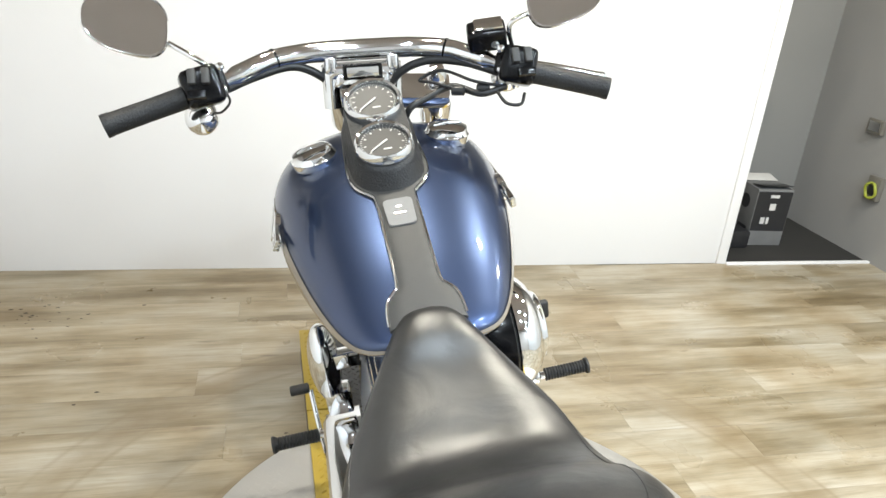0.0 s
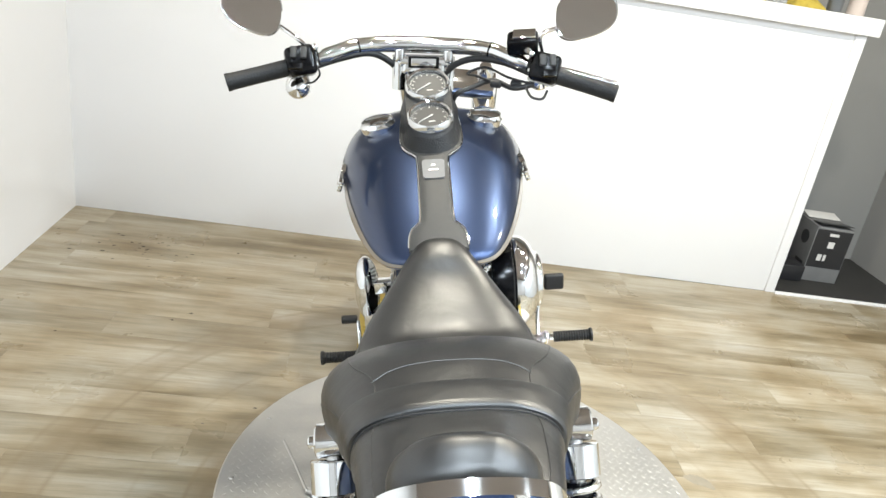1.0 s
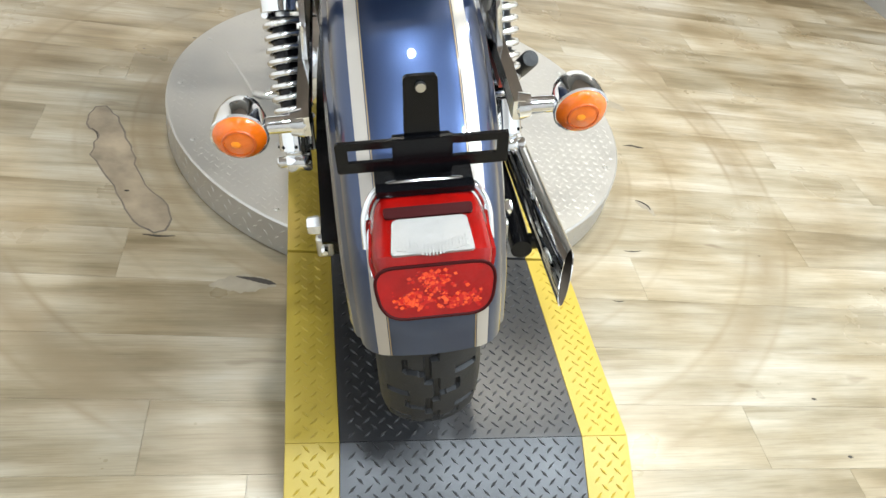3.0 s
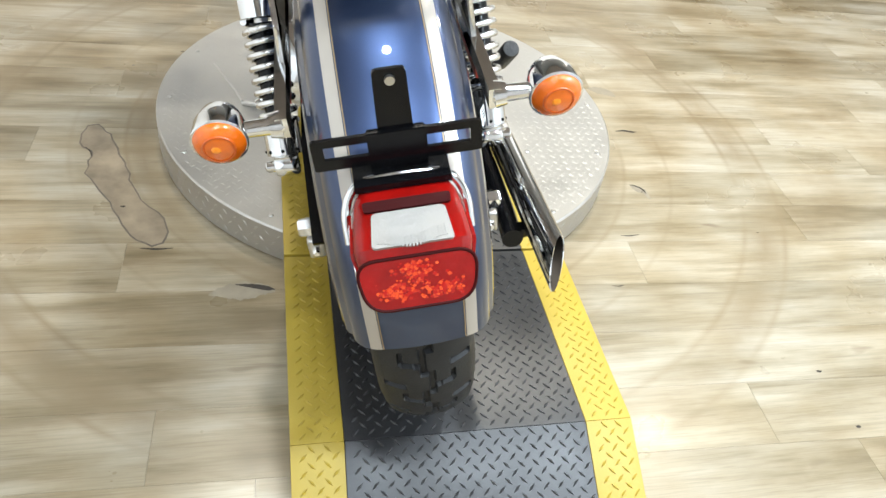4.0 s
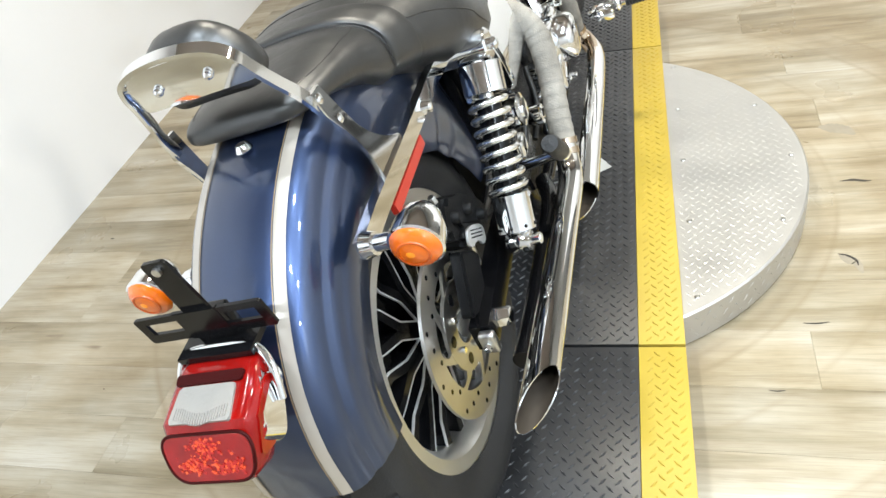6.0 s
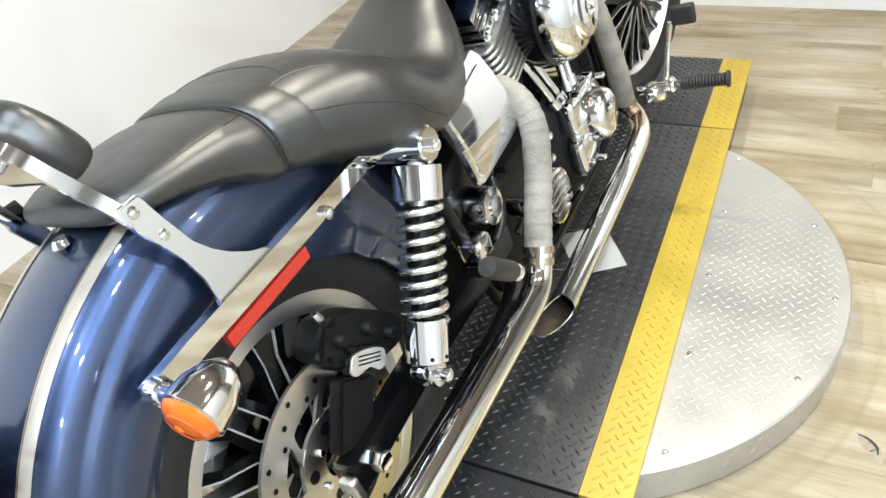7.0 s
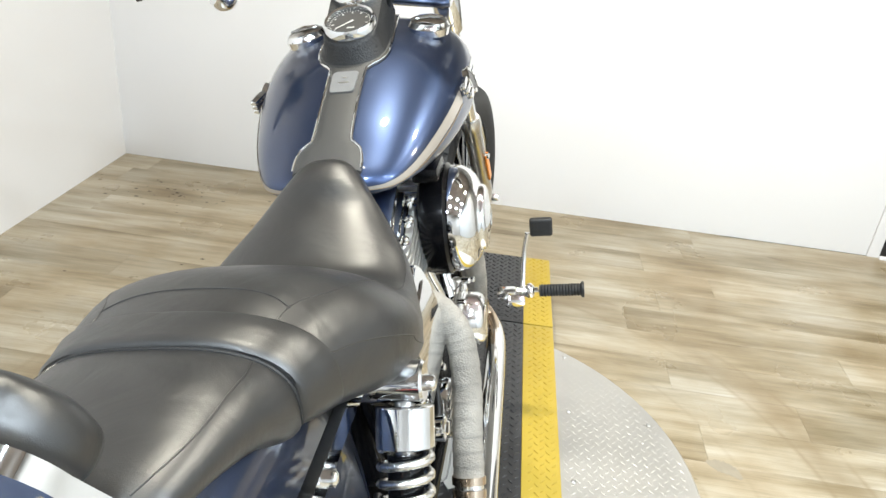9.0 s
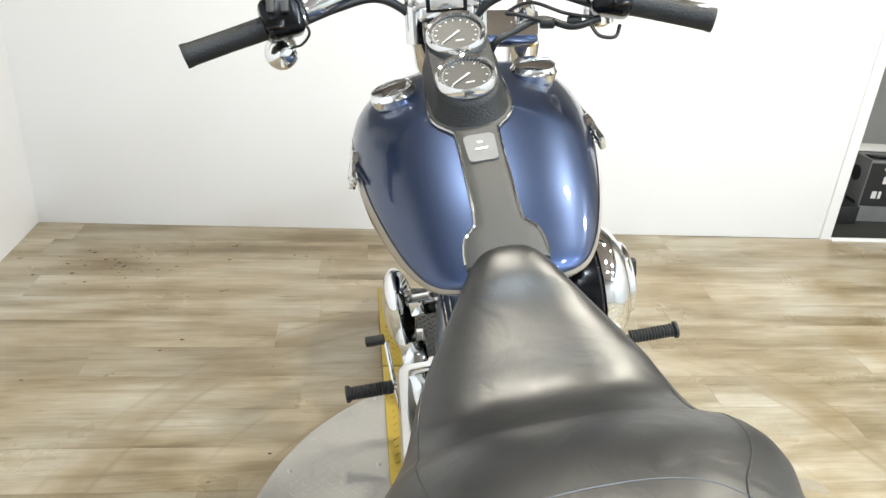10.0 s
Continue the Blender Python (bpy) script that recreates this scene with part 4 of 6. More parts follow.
for s in (-1, 1):
    # strut along the fender, with its long red reflector and bolts
    bm = B()
    bar_rail(bm, [(s * 0.126, -0.560, 0.634), (s * 0.126, -0.60, 0.643), (s * 0.126, -0.66, 0.646), (s * 0.126, -0.80, 0.643), (s * 0.126, -0.98, 0.640), (s * 0.126, -1.045, 0.636)], 0.014, 0.027)
    bmesh.ops.bevel(bm, geom=[e for e in bm.edges if e.calc_face_angle(0) > 1.2], offset=0.004, segments=2, affect="EDGES")
    strut = part("fender_strut", bm, CHROME, bike, "polished chrome fender strut")
    for y in (-0.738, -1.03):
        part("strut_bolt", ball(cyl(B(), (s * 0.133, y, 0.637), (s * 0.139, y, 0.637), 0.009, seg=16), (s * 0.139, y, 0.637), 0.008, (0.5, 1, 1), 12), CHROME, strut)
    bm = B()
    bar_rail(bm, [(s * 0.126, -0.79, 0.616), (s * 0.126, -0.942, 0.612)], 0.009, 0.016)
    part("reflector", bm, REDREFLECTOR, strut, "long red reflector")
    # low backrest side arm
    bm = B()
    slab(bm, [(-0.955, 0.795), (-0.953, 0.766), (-0.938, 0.735), (-0.929, 0.714), (-0.923, 0.685), (-0.925, 0.650), (-0.83, 0.652), (-0.84, 0.662), (-0.859, 0.671), (-0.880, 0.685), (-0.897, 0.702), (-0.911, 0.723), (-0.921, 0.758), (-0.930, 0.795)], 0.007, axes((0, 0, 0), (0, 1, 0), (0, 0, 1)), 0.0012)
    for v in bm.verts:
        v.co.x = s * (v.co.x + 0.121 - max(0, v.co.z - 0.66) * 0.10)
    arm = part("backrest_arm", bm, CHROME, bike, "chrome backrest side arm")
    for y, z in ((-0.932, 0.748), (-0.945, 0.784)):
        part("arm_bolt", ball(B(), (s * (0.117 - (z - 0.748) * 0.08), y, z), 0.0075, (0.6, 1, 1), 12), CHROME, arm)
    # turn signal
    ts = part("rear_turn_signal", lathe(B(), [(0.0, 0.062), (0.012, 0.058), (0.024, 0.044), (0.031, 0.024), (0.033, 0.0), (0.030, -0.002), (0.0, -0.002)], (s * 0.198, -1.055, 0.637), (0, 1, 0.12), 32), CHROME, bike, "chrome bullet turn signal with amber lens")
    part("lens", lathe(B(), [(0.0, -0.015), (0.014, -0.0138), (0.025, -0.0095), (0.030, -0.003), (0.031, 0.001), (0.0, 0.001)], (s * 0.198, -1.055, 0.637), (0, 1, 0.12), 32), AMBER, ts, "amber lens")
    part("lens_ring", lathe(B(), [(0.0165, -0.0138), (0.0185, -0.0136), (0.0198, -0.0108), (0.0165, -0.0108)], (s * 0.198, -1.055, 0.637), (0, 1, 0.12), 32), AMBERDARK, ts)
    part("lens_centre", ball(B(), (s * 0.198 - 0.003, -1.0690, 0.6365), 0.0060, (1, 0.28, 0.9), 16), AMBERBRIGHT, ts)
    part("stalk", cyl(cyl(B(), (s * 0.125, -1.035, 0.636), (s * 0.178, -1.042, 0.640), 0.011, 0.010), (s * 0.128, -1.035, 0.636), (s * 0.142, -1.037, 0.637), 0.017, 0.014), CHROME, ts)

# backrest hoop, plate and pad
HOOP = axes((0, -0.948, 0.779), (1, 0, 0), (0, -0.42, 1))
bm = B()
path = smooth_path([(-0.110, -0.01, 0), (-0.105, 0.022, 0), (-0.094, 0.052, 0), (-0.085, 0.08, 0), (-0.080, 0.100, 0), (-0.068, 0.119, 0), (-0.042, 0.131, 0), (0, 0.136, 0), (0.042, 0.131, 0), (0.068, 0.119, 0), (0.080, 0.100, 0), (0.085, 0.08, 0), (0.094, 0.052, 0), (0.105, 0.022, 0), (0.110, -0.01, 0)], 5)
loops = []
for p, t, u, v in frames_along(path):
    side = Vector((t.y, -t.x, 0))
    loops.append([HOOP @ (p + side * a + Vector((0, 0, b))) for a, b in ((-0.003, -0.0075), (0.003, -0.0075), (0.0055, -0.003), (0.0055, 0.003), (0.003, 0.0075), (-0.003, 0.0075))])
rings(bm, loops)
hoop = part("backrest_hoop", bm, CHROME, bike, "chrome backrest hoop")
bm = B()
slab(bm, rounded([(-0.082, 0.066), (0.082, 0.066), (0.078, 0.100), (0.064, 0.117), (0.04, 0.127), (-0.04, 0.127), (-0.064, 0.117), (-0.078, 0.100)], 0.012, 3), 0.005, HOOP @ Matrix.Translation((0, 0, -0.004)), 0.001)
plate = part("backrest_plate", bm, CHROME, hoop, "polished chrome backrest plate")
for s in (-1, 1):
    part("plate_bolt", ball(B(), HOOP @ Vector((s * 0.036, 0.095, 0.003)), 0.006, (1, 1, 1), 12), CHROME, plate)
bm = B()
loops = []
for k in range(11):
    t = -1 + 2 * k / 10
    r = max(0.12, (1 - abs(t) ** 2.6) ** 0.5) if abs(t) < 1 else 0.12
    loops.append([HOOP @ Vector((0.072 * r ** 0.4 * math.copysign(abs(math.cos(a)) ** 0.7, math.cos(a)), 0.080 + 0.046 * r ** 0.4 * math.copysign(abs(math.sin(a)) ** 0.8, math.sin(a)) - 0.02 * (math.cos(a)) ** 2, -0.038 + 0.028 * t)) for a in (2 * math.pi * j / 36 for j in range(36))])
rings(bm, loops)
part("backrest_pad", bm, LEATHER, bike, "black leather backrest pad", 60)

# tail lamp on the fender
bm = B()
slab(bm, rounded([(-0.056, -0.022), (0.056, -0.022), (0.064, 0.062), (-0.064, 0.062)], 0.02, 5), 0.036, axes((0, -1.196, 0.602), (-1, 0, 0), (0, -0.80, -0.60)), 0.004)
tail = part("tail_lamp", bm, CHROME, bike, "chrome tail lamp with red and clear lens")
PROFILE = [(-1.178, 0.632), (-1.186, 0.643), (-1.200, 0.646), (-1.220, 0.641), (-1.262, 0.629), (-1.267, 0.622), (-1.294, 0.574), (-1.290, 0.566), (-1.262, 0.556), (-1.22, 0.575), (-1.185, 0.61)]
MID = (-1.235, 0.60)
bm = B()
loops = []
for k in range(33):
    t = math.sin(math.pi / 2 * (-1 + 2 * k / 32))
    sc = max(0.62, (1 - abs(t) ** 10) ** 0.5) if abs(t) < 1 else 0.62
    loops.append([(t * (0.059 + 0.004 * min(1, max(0, (-1.18 - y) / 0.08)) - 0.008 * min(1, max(0, (0.622 - z) / 0.05))), MID[0] + (y - MID[0]) * sc, MID[1] + (z - MID[1]) * sc) for y, z in PROFILE])
rings(bm, loops)
lens = part("red_lens", bm, REDLENS, tail, "translucent red lens", 28)
WIN = axes((0, -1.2415, 0.6350), (-1, 0, 0), (0, -0.963, -0.27))
bm = B()
slab(bm, rounded([(-0.037, -0.018), (0.037, -0.018), (0.041, 0.0225), (-0.041, 0.0225)], 0.004), 0.004, WIN @ Matrix.Translation((0, 0, -0.0018)), 0.001)
win = part("clear_window", bm, CLEARLENS, lens, "frosted clear window for the plate lamp")
bm = B()
for k in range(21):
    box(bm, (-0.034 + 0.0034 * k, 0.0155 + 0.004 * math.cos(k * 0.3 - 3), 0.0024), (0.0018, 0.013, 0.0014), 0, WIN)
tagged(part("window_rib", bm, CLEARLENS, win), kind="stuff")
# Raised plate; the darkness of the recess is put into its colour.
bm = B()
slab(bm, rounded([(-0.045, -0.032), (0.045, -0.032), (0.044, -0.0195), (-0.044, -0.0195)], 0.004), 0.003, WIN)
part("recess_plate", bm, DARKRED, lens, "dark red plate in place of the recess above the window")
# flat rear face with its dark rim, and facets whose orange paints inner glow
FACE = axes((0, -1.2665, 0.6215), (-1, 0, 0), (0, -0.49, -0.87))
face_line = rounded([(-0.062, 0.003), (0.062, 0.003), (0.053, 0.056), (-0.053, 0.056)], 0.023, 7)
bm = B()
slab(bm, face_line, 0.004, FACE @ Matrix.Translation((0, 0, -0.0025)), 0.0008)
rear_face = part("rear_face", bm, REDLENS, lens)
loop = [FACE @ Vector((x, y, 0.0008)) for x, y in face_line]
part("face_rim", tube(B(), loop + loop[:1], 0.0019, 8, 1, smooth=False), DARKRED, rear_face)
# Facets gather in three clusters where the lens glow is painted.
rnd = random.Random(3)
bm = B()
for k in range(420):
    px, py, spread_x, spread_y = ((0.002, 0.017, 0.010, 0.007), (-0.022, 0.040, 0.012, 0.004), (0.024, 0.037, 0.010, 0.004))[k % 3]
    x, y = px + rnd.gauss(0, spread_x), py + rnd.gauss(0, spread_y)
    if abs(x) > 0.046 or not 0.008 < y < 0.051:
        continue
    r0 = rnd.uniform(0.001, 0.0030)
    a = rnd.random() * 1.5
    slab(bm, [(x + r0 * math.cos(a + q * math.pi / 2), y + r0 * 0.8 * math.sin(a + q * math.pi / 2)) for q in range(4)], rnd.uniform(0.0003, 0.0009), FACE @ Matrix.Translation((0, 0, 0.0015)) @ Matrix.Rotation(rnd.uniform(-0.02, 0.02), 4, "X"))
tagged(part("lens_glow_facet", bm, GLOWFACET, rear_face), kind="stuff")
part("chrome_arch", tube(B(), [(-0.064, -1.216, 0.598), (-0.063, -1.200, 0.626), (-0.052, -1.187, 0.645), (-0.030, -1.181, 0.651), (0.030, -1.181, 0.651), (0.052, -1.187, 0.645), (0.063, -1.200, 0.626), (0.064, -1.216, 0.598)], 0.0048, 12, 6), CHROME, tail)
part("lamp_visor", bar_rail(B(), [(0, -1.160, 0.652), (0, -1.196, 0.650)], 0.100, 0.008), BLACK, tail)


# black plate bracket over the fender
BR = axes((0, -1.168, 0.668), (1, 0, 0), (0, -0.06, 1))
bracket = part("plate_bracket", slab(B(), [(-0.030, -0.004), (0.030, -0.004), (0.030, 0.037), (-0.030, 0.037)], 0.005, BR @ Matrix.Translation((0, 0, 0.0044)), 0.001), BLACK, bike, "black steel licence plate bracket without a plate")
part("bracket_stem", slab(B(), rounded([(-0.019, -0.01), (0.019, -0.01), (0.016, 0.105), (-0.016, 0.105)], 0.006), 0.004, BR), BLACK, bracket)
part("bracket_foot", box(B(), (0, -1.165, 0.672), (0.06, 0.014, 0.05), 0.003), BLACK, bracket)
for y0, y1 in ((-0.002, 0.011), (0.027, 0.036)):
    part("bracket_rail", slab(B(), rounded([(-0.086, y0), (0.086, y0), (0.086, y1), (-0.086, y1)], 0.004), 0.004, BR @ Matrix.Translation((0, 0, 0.0047))), BLACK, bracket)
for s in (-1, 1):
    part("bracket_end", slab(B(), [(min(s * 0.074, s * 0.086), 0.008), (max(s * 0.074, s * 0.086), 0.008), (max(s * 0.074, s * 0.086), 0.030), (min(s * 0.074, s * 0.086), 0.030)], 0.0038, BR @ Matrix.Translation((0, 0, 0.0048))), BLACK, bracket)
part("bracket_bolt", cyl(B(), BR @ Vector((0, 0.094, 0.003)), BR @ Vector((0, 0.094, 0.008)), 0.005, seg=12), STEEL, bracket)

# shocks
for s in (-1, 1):
    top, bot = Vector((s * 0.178, -0.578, 0.632)), Vector((s * 0.178, -0.738, 0.36))
    d = (top - bot).normalized()
    shock = part("shock_absorber", cyl(B(), bot, top, 0.012, seg=20), STEEL, bike, "chrome coil-over rear shock absorber")
    bm = B()
    lathe(bm, [(0.0, 0.0), (0.033, 0.0), (0.0345, 0.0012), (0.0345, 0.0468), (0.033, 0.048), (0.0, 0.048)], top - d * 0.073, d, 48)
    part("top_cover", bm, CHROME, shock)
    bm = B()
    lathe(bm, [(0.0, 0.0), (0.0295, 0.0), (0.031, 0.0012), (0.031, 0.0608), (0.0295, 0.062), (0.0, 0.062)], bot + d * 0.018, d, 48)
    part("bottom_cover", bm, CHROME, shock)
    for k in range(8):
        a = 2 * math.pi * k / 8
        p = bot + d * 0.026 + (Vector((1, 0, 0)) * math.cos(a) + d.cross(Vector((1, 0, 0))) * math.sin(a)) * 0.0306
        part("cover_hole", ball(B(), p, 0.0032, (1, 1, 1), 8), BLACK, shock)
    part("damper", cyl(B(), bot + d * 0.07, top - d * 0.08, 0.021, seg=24), BLACK, shock)
    a0, a1 = bot + d * 0.074, top - d * 0.075
    u = Vector((1, 0, 0))
    v = d.cross(u)
    turns, pts = 8.5, []
    for k in range(int(turns * 20) + 1):
        a = 2 * math.pi * k / 20
        pts.append(a0 + (a1 - a0) * (k / (turns * 20)) + (u * math.cos(a) + v * math.sin(a)) * 0.0290)
    part("spring", tube(B(), pts, 0.0055, 10, 1, smooth=False), SPRING, shock, "chrome coil spring")
    for p, nm in ((top, "top_eye"), (bot, "bottom_eye")):
        eye = part(nm, lathe(B(), [(0.009, -0.02), (0.017, -0.02), (0.019, -0.016), (0.019, 0.016), (0.017, 0.02), (0.009, 0.02)], p, (1, 0, 0), 28), CHROME, shock)
        part("eye_bolt", ball(cyl(B(), p, p + Vector((s * 0.034, 0, 0)), 0.010, seg=16), p + Vector((s * 0.034, 0, 0)), 0.0095, (0.5, 1, 1), 12), CHROME, shock)
    part("shock_mount", cyl(B(), (s * 0.108, -0.578, 0.634), (s * 0.203, -0.578, 0.634), 0.0235, 0.0255, 32, 0.003), CHROME, shock)

# swingarm, axle nuts, brake caliper
for s in (-1, 1):
    bm = B()
    bar_rail(bm, [(s * 0.122, -0.36, 0.315), (s * 0.122, -0.70, 0.325), (s * 0.126, -0.85, 0.324), (s * 0.128, -0.908, 0.324)], 0.032, 0.048)
    arm = part("swingarm", bm, BLACK, bike, "black swingarm")
    part("axle_nut", cyl(B(), (s * 0.140, -0.868, 0.326), (s * 0.168, -0.868, 0.326), 0.017, 0.015, 6, 0.002), CHROME, arm)
    adj = part("axle_adjuster", box(B(), (s * 0.140, -0.917, 0.325), (0.026, 0.016, 0.040), 0.006, seg=3), STEEL, arm)
    part("adjuster_bolt", cyl(B(), (s * 0.140, -0.923, 0.325), (s * 0.140, -0.936, 0.325), 0.007, 0.006, 6, 0.001), CHROME, adj)
CAL = axes((0.080, -0.765, 0.450), (0, 0.76, -0.65), (0, 0.65, 0.76))
bm = B()
slab(bm, rounded([(-0.100, -0.016), (-0.078, 0.026), (-0.050, 0.030), (-0.022, 0.038), (0.022, 0.036), (0.060, 0.030), (0.094, 0.014), (0.092, -0.018), (0.030, -0.034), (-0.034, -0.038), (-0.076, -0.034)], 0.012, 3), 0.046, CAL, 0.011)
slab(bm, rounded([(-0.044, -0.046), (0.026, -0.048), (0.040, -0.012), (0.036, 0.002), (-0.050, 0.002), (-0.054, -0.020)], 0.012, 3), 0.053, CAL, 0.013)
caliper = part("rear_caliper", bm, CRINKLE, bike, "black rear brake caliper")
part("caliper_arm", slab(B(), rounded([(-0.834, 0.440), (-0.780, 0.392), (-0.834, 0.322), (-0.898, 0.356)], 0.012, 3), 0.020, axes((0.104, 0, 0), (0, 1, 0), (0, 0, 1)), 0.004), CRINKLE, caliper)
for u, v in ((-0.058, -0.002), (-0.004, 0.012), (0.048, 0.004)):
    part("caliper_stud", cyl(B(), CAL @ Vector((u, v, 0.040)), CAL @ Vector((u, v, 0.058)), 0.0115, 0.0095, 18, 0.003), CRINKLE, caliper)
part("brake_hose", tube(B(), [CAL @ Vector((0.085, 0.0, 0.024)), (0.108, -0.655, 0.378), (0.110, -0.60, 0.385), (0.100, -0.52, 0.40)], 0.0065, 10), CABLE, caliper)
M3 = axes((0.1345, -0.791, 0.430), (0, 0.81, -0.58), (0, 0.58, 0.81))
bean = rounded([(-0.038, -0.012), (-0.022, -0.017), (-0.006, -0.007), (0.008, -0.007), (0.022, -0.017), (0.038, -0.010), (0.036, 0.013), (0.014, 0.018), (-0.014, 0.018), (-0.036, 0.013)], 0.008, 3)
badge2 = part("caliper_badge", slab(B(), bean, 0.004, M3, 0.001), ALLOY, caliper, "brushed bean-shaped badge")
for k in range(3):
    part("badge_groove", slab(B(), rounded([(-0.024, 0.0), (0.024, 0.0), (0.024, 0.002), (-0.024, 0.002)], 0.001, 2), 0.0004, M3 @ Matrix.Translation((0, -0.002 + 0.0055 * k, 0.0041))), BLACK, badge2)
for y, z in ((-0.806, 0.517), (-0.736, 0.459)):
    part("caliper_bolt", cyl(B(), (0.108, y, z - 0.004), (0.108, y - 0.004, z + 0.014), 0.007, 0.006, 6, 0.001), STEEL, caliper)

# ---- engine and running gear (bike coordinates) ----
CRANK = Vector((0, 0.035, 0.285))
engine = part("engine", lathe(B(), [(0.0, -0.125), (0.10, -0.125), (0.135, -0.105), (0.145, -0.06), (0.145, 0.06), (0.135, 0.105), (0.11, 0.125), (0.0, 0.125)], CRANK, (1, 0, 0), 48), CRINKLE, bike, "black and chrome air-cooled V-twin engine")
part("gearbox", box(box(B(), (0.0, -0.24, 0.275), (0.21, 0.27, 0.20), 0.03, seg=3), (0.02, -0.16, 0.36), (0.16, 0.16, 0.06), 0.02), CRINKLE, engine, "black gearbox housing")
bm = B()
lathe(bm, [(0.0, 0.0), (0.058, 0.0), (0.060, -0.008), (0.060, -0.03), (0.0, -0.03)], (0.142, -0.135, 0.25), (1, 0, 0), 32)
gcover = part("gearbox_cover", bm, CHROME, engine, "chrome ribbed gearbox end cover")
for k in range(6):
    part("cover_rib", box(B(), (0.1435, -0.135, 0.207 + 0.017 * k), (0.008, 0.10 - 0.014 * abs(k - 2.5), 0.006), 0.002), CHROME, gcover)
# cam cover on the right
bm = B()
lathe(bm, [(0.0, 0.070), (0.040, 0.068), (0.052, 0.062), (0.058, 0.052), (0.062, 0.030), (0.080, 0.024), (0.092, 0.012), (0.094, 0.0), (0.0, 0.0)], (0.128, 0.105, 0.305), (1, 0, 0), 40)
box(bm, (0.143, 0.05, 0.355), (0.036, 0.14, 0.075), 0.014, seg=3)
box(bm, (0.143, 0.035, 0.255), (0.034, 0.10, 0.085), 0.016, seg=3)
camc = part("cam_cover", bm, CHROME, engine, "polished chrome cam cover")
for dy, dz in ((-0.085, 0.09), (-0.09, -0.07), (0.07, 0.06), (0.055, -0.06), (-0.02, -0.1), (0.0, 0.095), (0.09, 0.0)):
    part("cover_screw", ball(cyl(B(), (0.15, 0.105 + dy, 0.305 + dz), (0.166, 0.105 + dy, 0.305 + dz), 0.0075, seg=12), (0.166, 0.105 + dy, 0.305 + dz), 0.007, (0.6, 1, 1), 10), CHROME, camc)
part("oil_filter", lathe(B(), [(0.0, 0.075), (0.028, 0.074), (0.034, 0.066), (0.036, 0.0), (0.0, 0.0)], (0.05, 0.185, 0.25), (0.25, 1, 0.15), 28), CHROME, engine)

for sgn, nm in ((-1, "rear_cylinder"), (1, "front_cylinder")):
    tilt = radians(22.5) * sgn
    up = Vector((0, math.sin(tilt), math.cos(tilt)))
    M = axes(CRANK + up * 0.13, (1, 0, 0), Vector((0, math.cos(tilt), -math.sin(tilt))))
    cylo = part(nm, cyl(B(), CRANK + up * 0.12, CRANK + up * 0.29, 0.058, seg=28), BLACK, engine, "black finned cylinder with polished fin edges")
    bf = B()
    slab(bf, rounded([(-0.098, -0.078), (0.098, -0.078), (0.098, 0.078), (-0.098, 0.078)], 0.030, 5), 0.0035)
    fin_me = finish(bf, "fin", BLACK)
    edge = rounded([(-0.0986, -0.0786), (0.0986, -0.0786), (0.0986, 0.0786), (-0.0986, 0.0786)], 0.030, 5)
    be = B()
    rings(be, [[(x, y, 0.0006), (x, y, 0.0032), (x * 0.985, y * 0.985, 0.0032), (x * 0.985, y * 0.985, 0.0006)] for x, y in edge], closed=True)
    edge_me = finish(be, "fin_edge", SPOKESILVER)
    for k in range(11):
        h = 0.005 + 0.0112 * k
        fin = part("fin", fin_me, None, cylo)
        fin.matrix_local = M @ Matrix.Translation((0, 0, h))
        part("fin_edge", edge_me, None, cylo).matrix_local = fin.matrix_local
    bh = B()
    slab(bh, rounded([(-0.108, -0.084), (0.108, -0.084), (0.112, 0.020), (0.100, 0.084), (-0.100, 0.084), (-0.112, 0.020)], 0.034, 6), 0.0062, None, 0.0016)
    head_me = finish(bh, "head_fin", ALLOY)
    for k in range(8):
        sc = 1.06 - 0.015 * abs(k - 1)
        part("head_fin", head_me, None, cylo).matrix_local = M @ Matrix.Translation((0, 0, 0.132 + 0.0135 * k)) @ Matrix.Diagonal((sc, sc, 1, 1))
    rb = part("rocker_box", box(B(), (0, 0, 0.246), (0.196, 0.128, 0.016), 0.008, M), CHROME, cylo, "chrome rocker box")
    part("rocker_cover", box(B(), (0.0, 0, 0.262), (0.186, 0.116, 0.016), 0.008, M), CHROME, cylo)
    part("rocker_lid", box(B(), (0.0, 0, 0.282), (0.170, 0.104, 0.024), 0.008, M), CHROME, cylo)
    for x, y in ((0.094, 0.062), (0.094, -0.062), (0.096, 0.0)):
        part("rocker_bolt", ball(cyl(B(), M @ Vector((x, y * 0.8, 0.244)), M @ Vector((x + 0.008, y * 0.8, 0.254)), 0.009, seg=12), M @ Vector((x + 0.008, y * 0.8, 0.256)), 0.008, (1, 1, 1), 10), CHROME, cylo)
    for k, (dy0, dy1) in enumerate(((0.018, 0.035), (0.05, 0.006))):
        a = Vector((0.128, 0.035 + sgn * dy0, 0.39))
        b = M @ Vector((0.082, -sgn * dy1, 0.195))
        pr = part("pushrod_tube", tube(B(), [a, b], 0.0085, 14, smooth=False), CHROME, cylo)
        part("pushrod_collar", lathe(B(), [(0.0, 0.0), (0.013, 0.0), (0.013, 0.022), (0.0, 0.022)], a, b - a, 18), CHROME, pr)
        part("pushrod_collar", lathe(B(), [(0.0, 0.0), (0.012, 0.0), (0.012, 0.018), (0.0, 0.018)], a + (b - a) * 0.55, b - a, 18), CHROME, pr)

# air cleaner
AC = Vector((0, 0.022, 0.582))
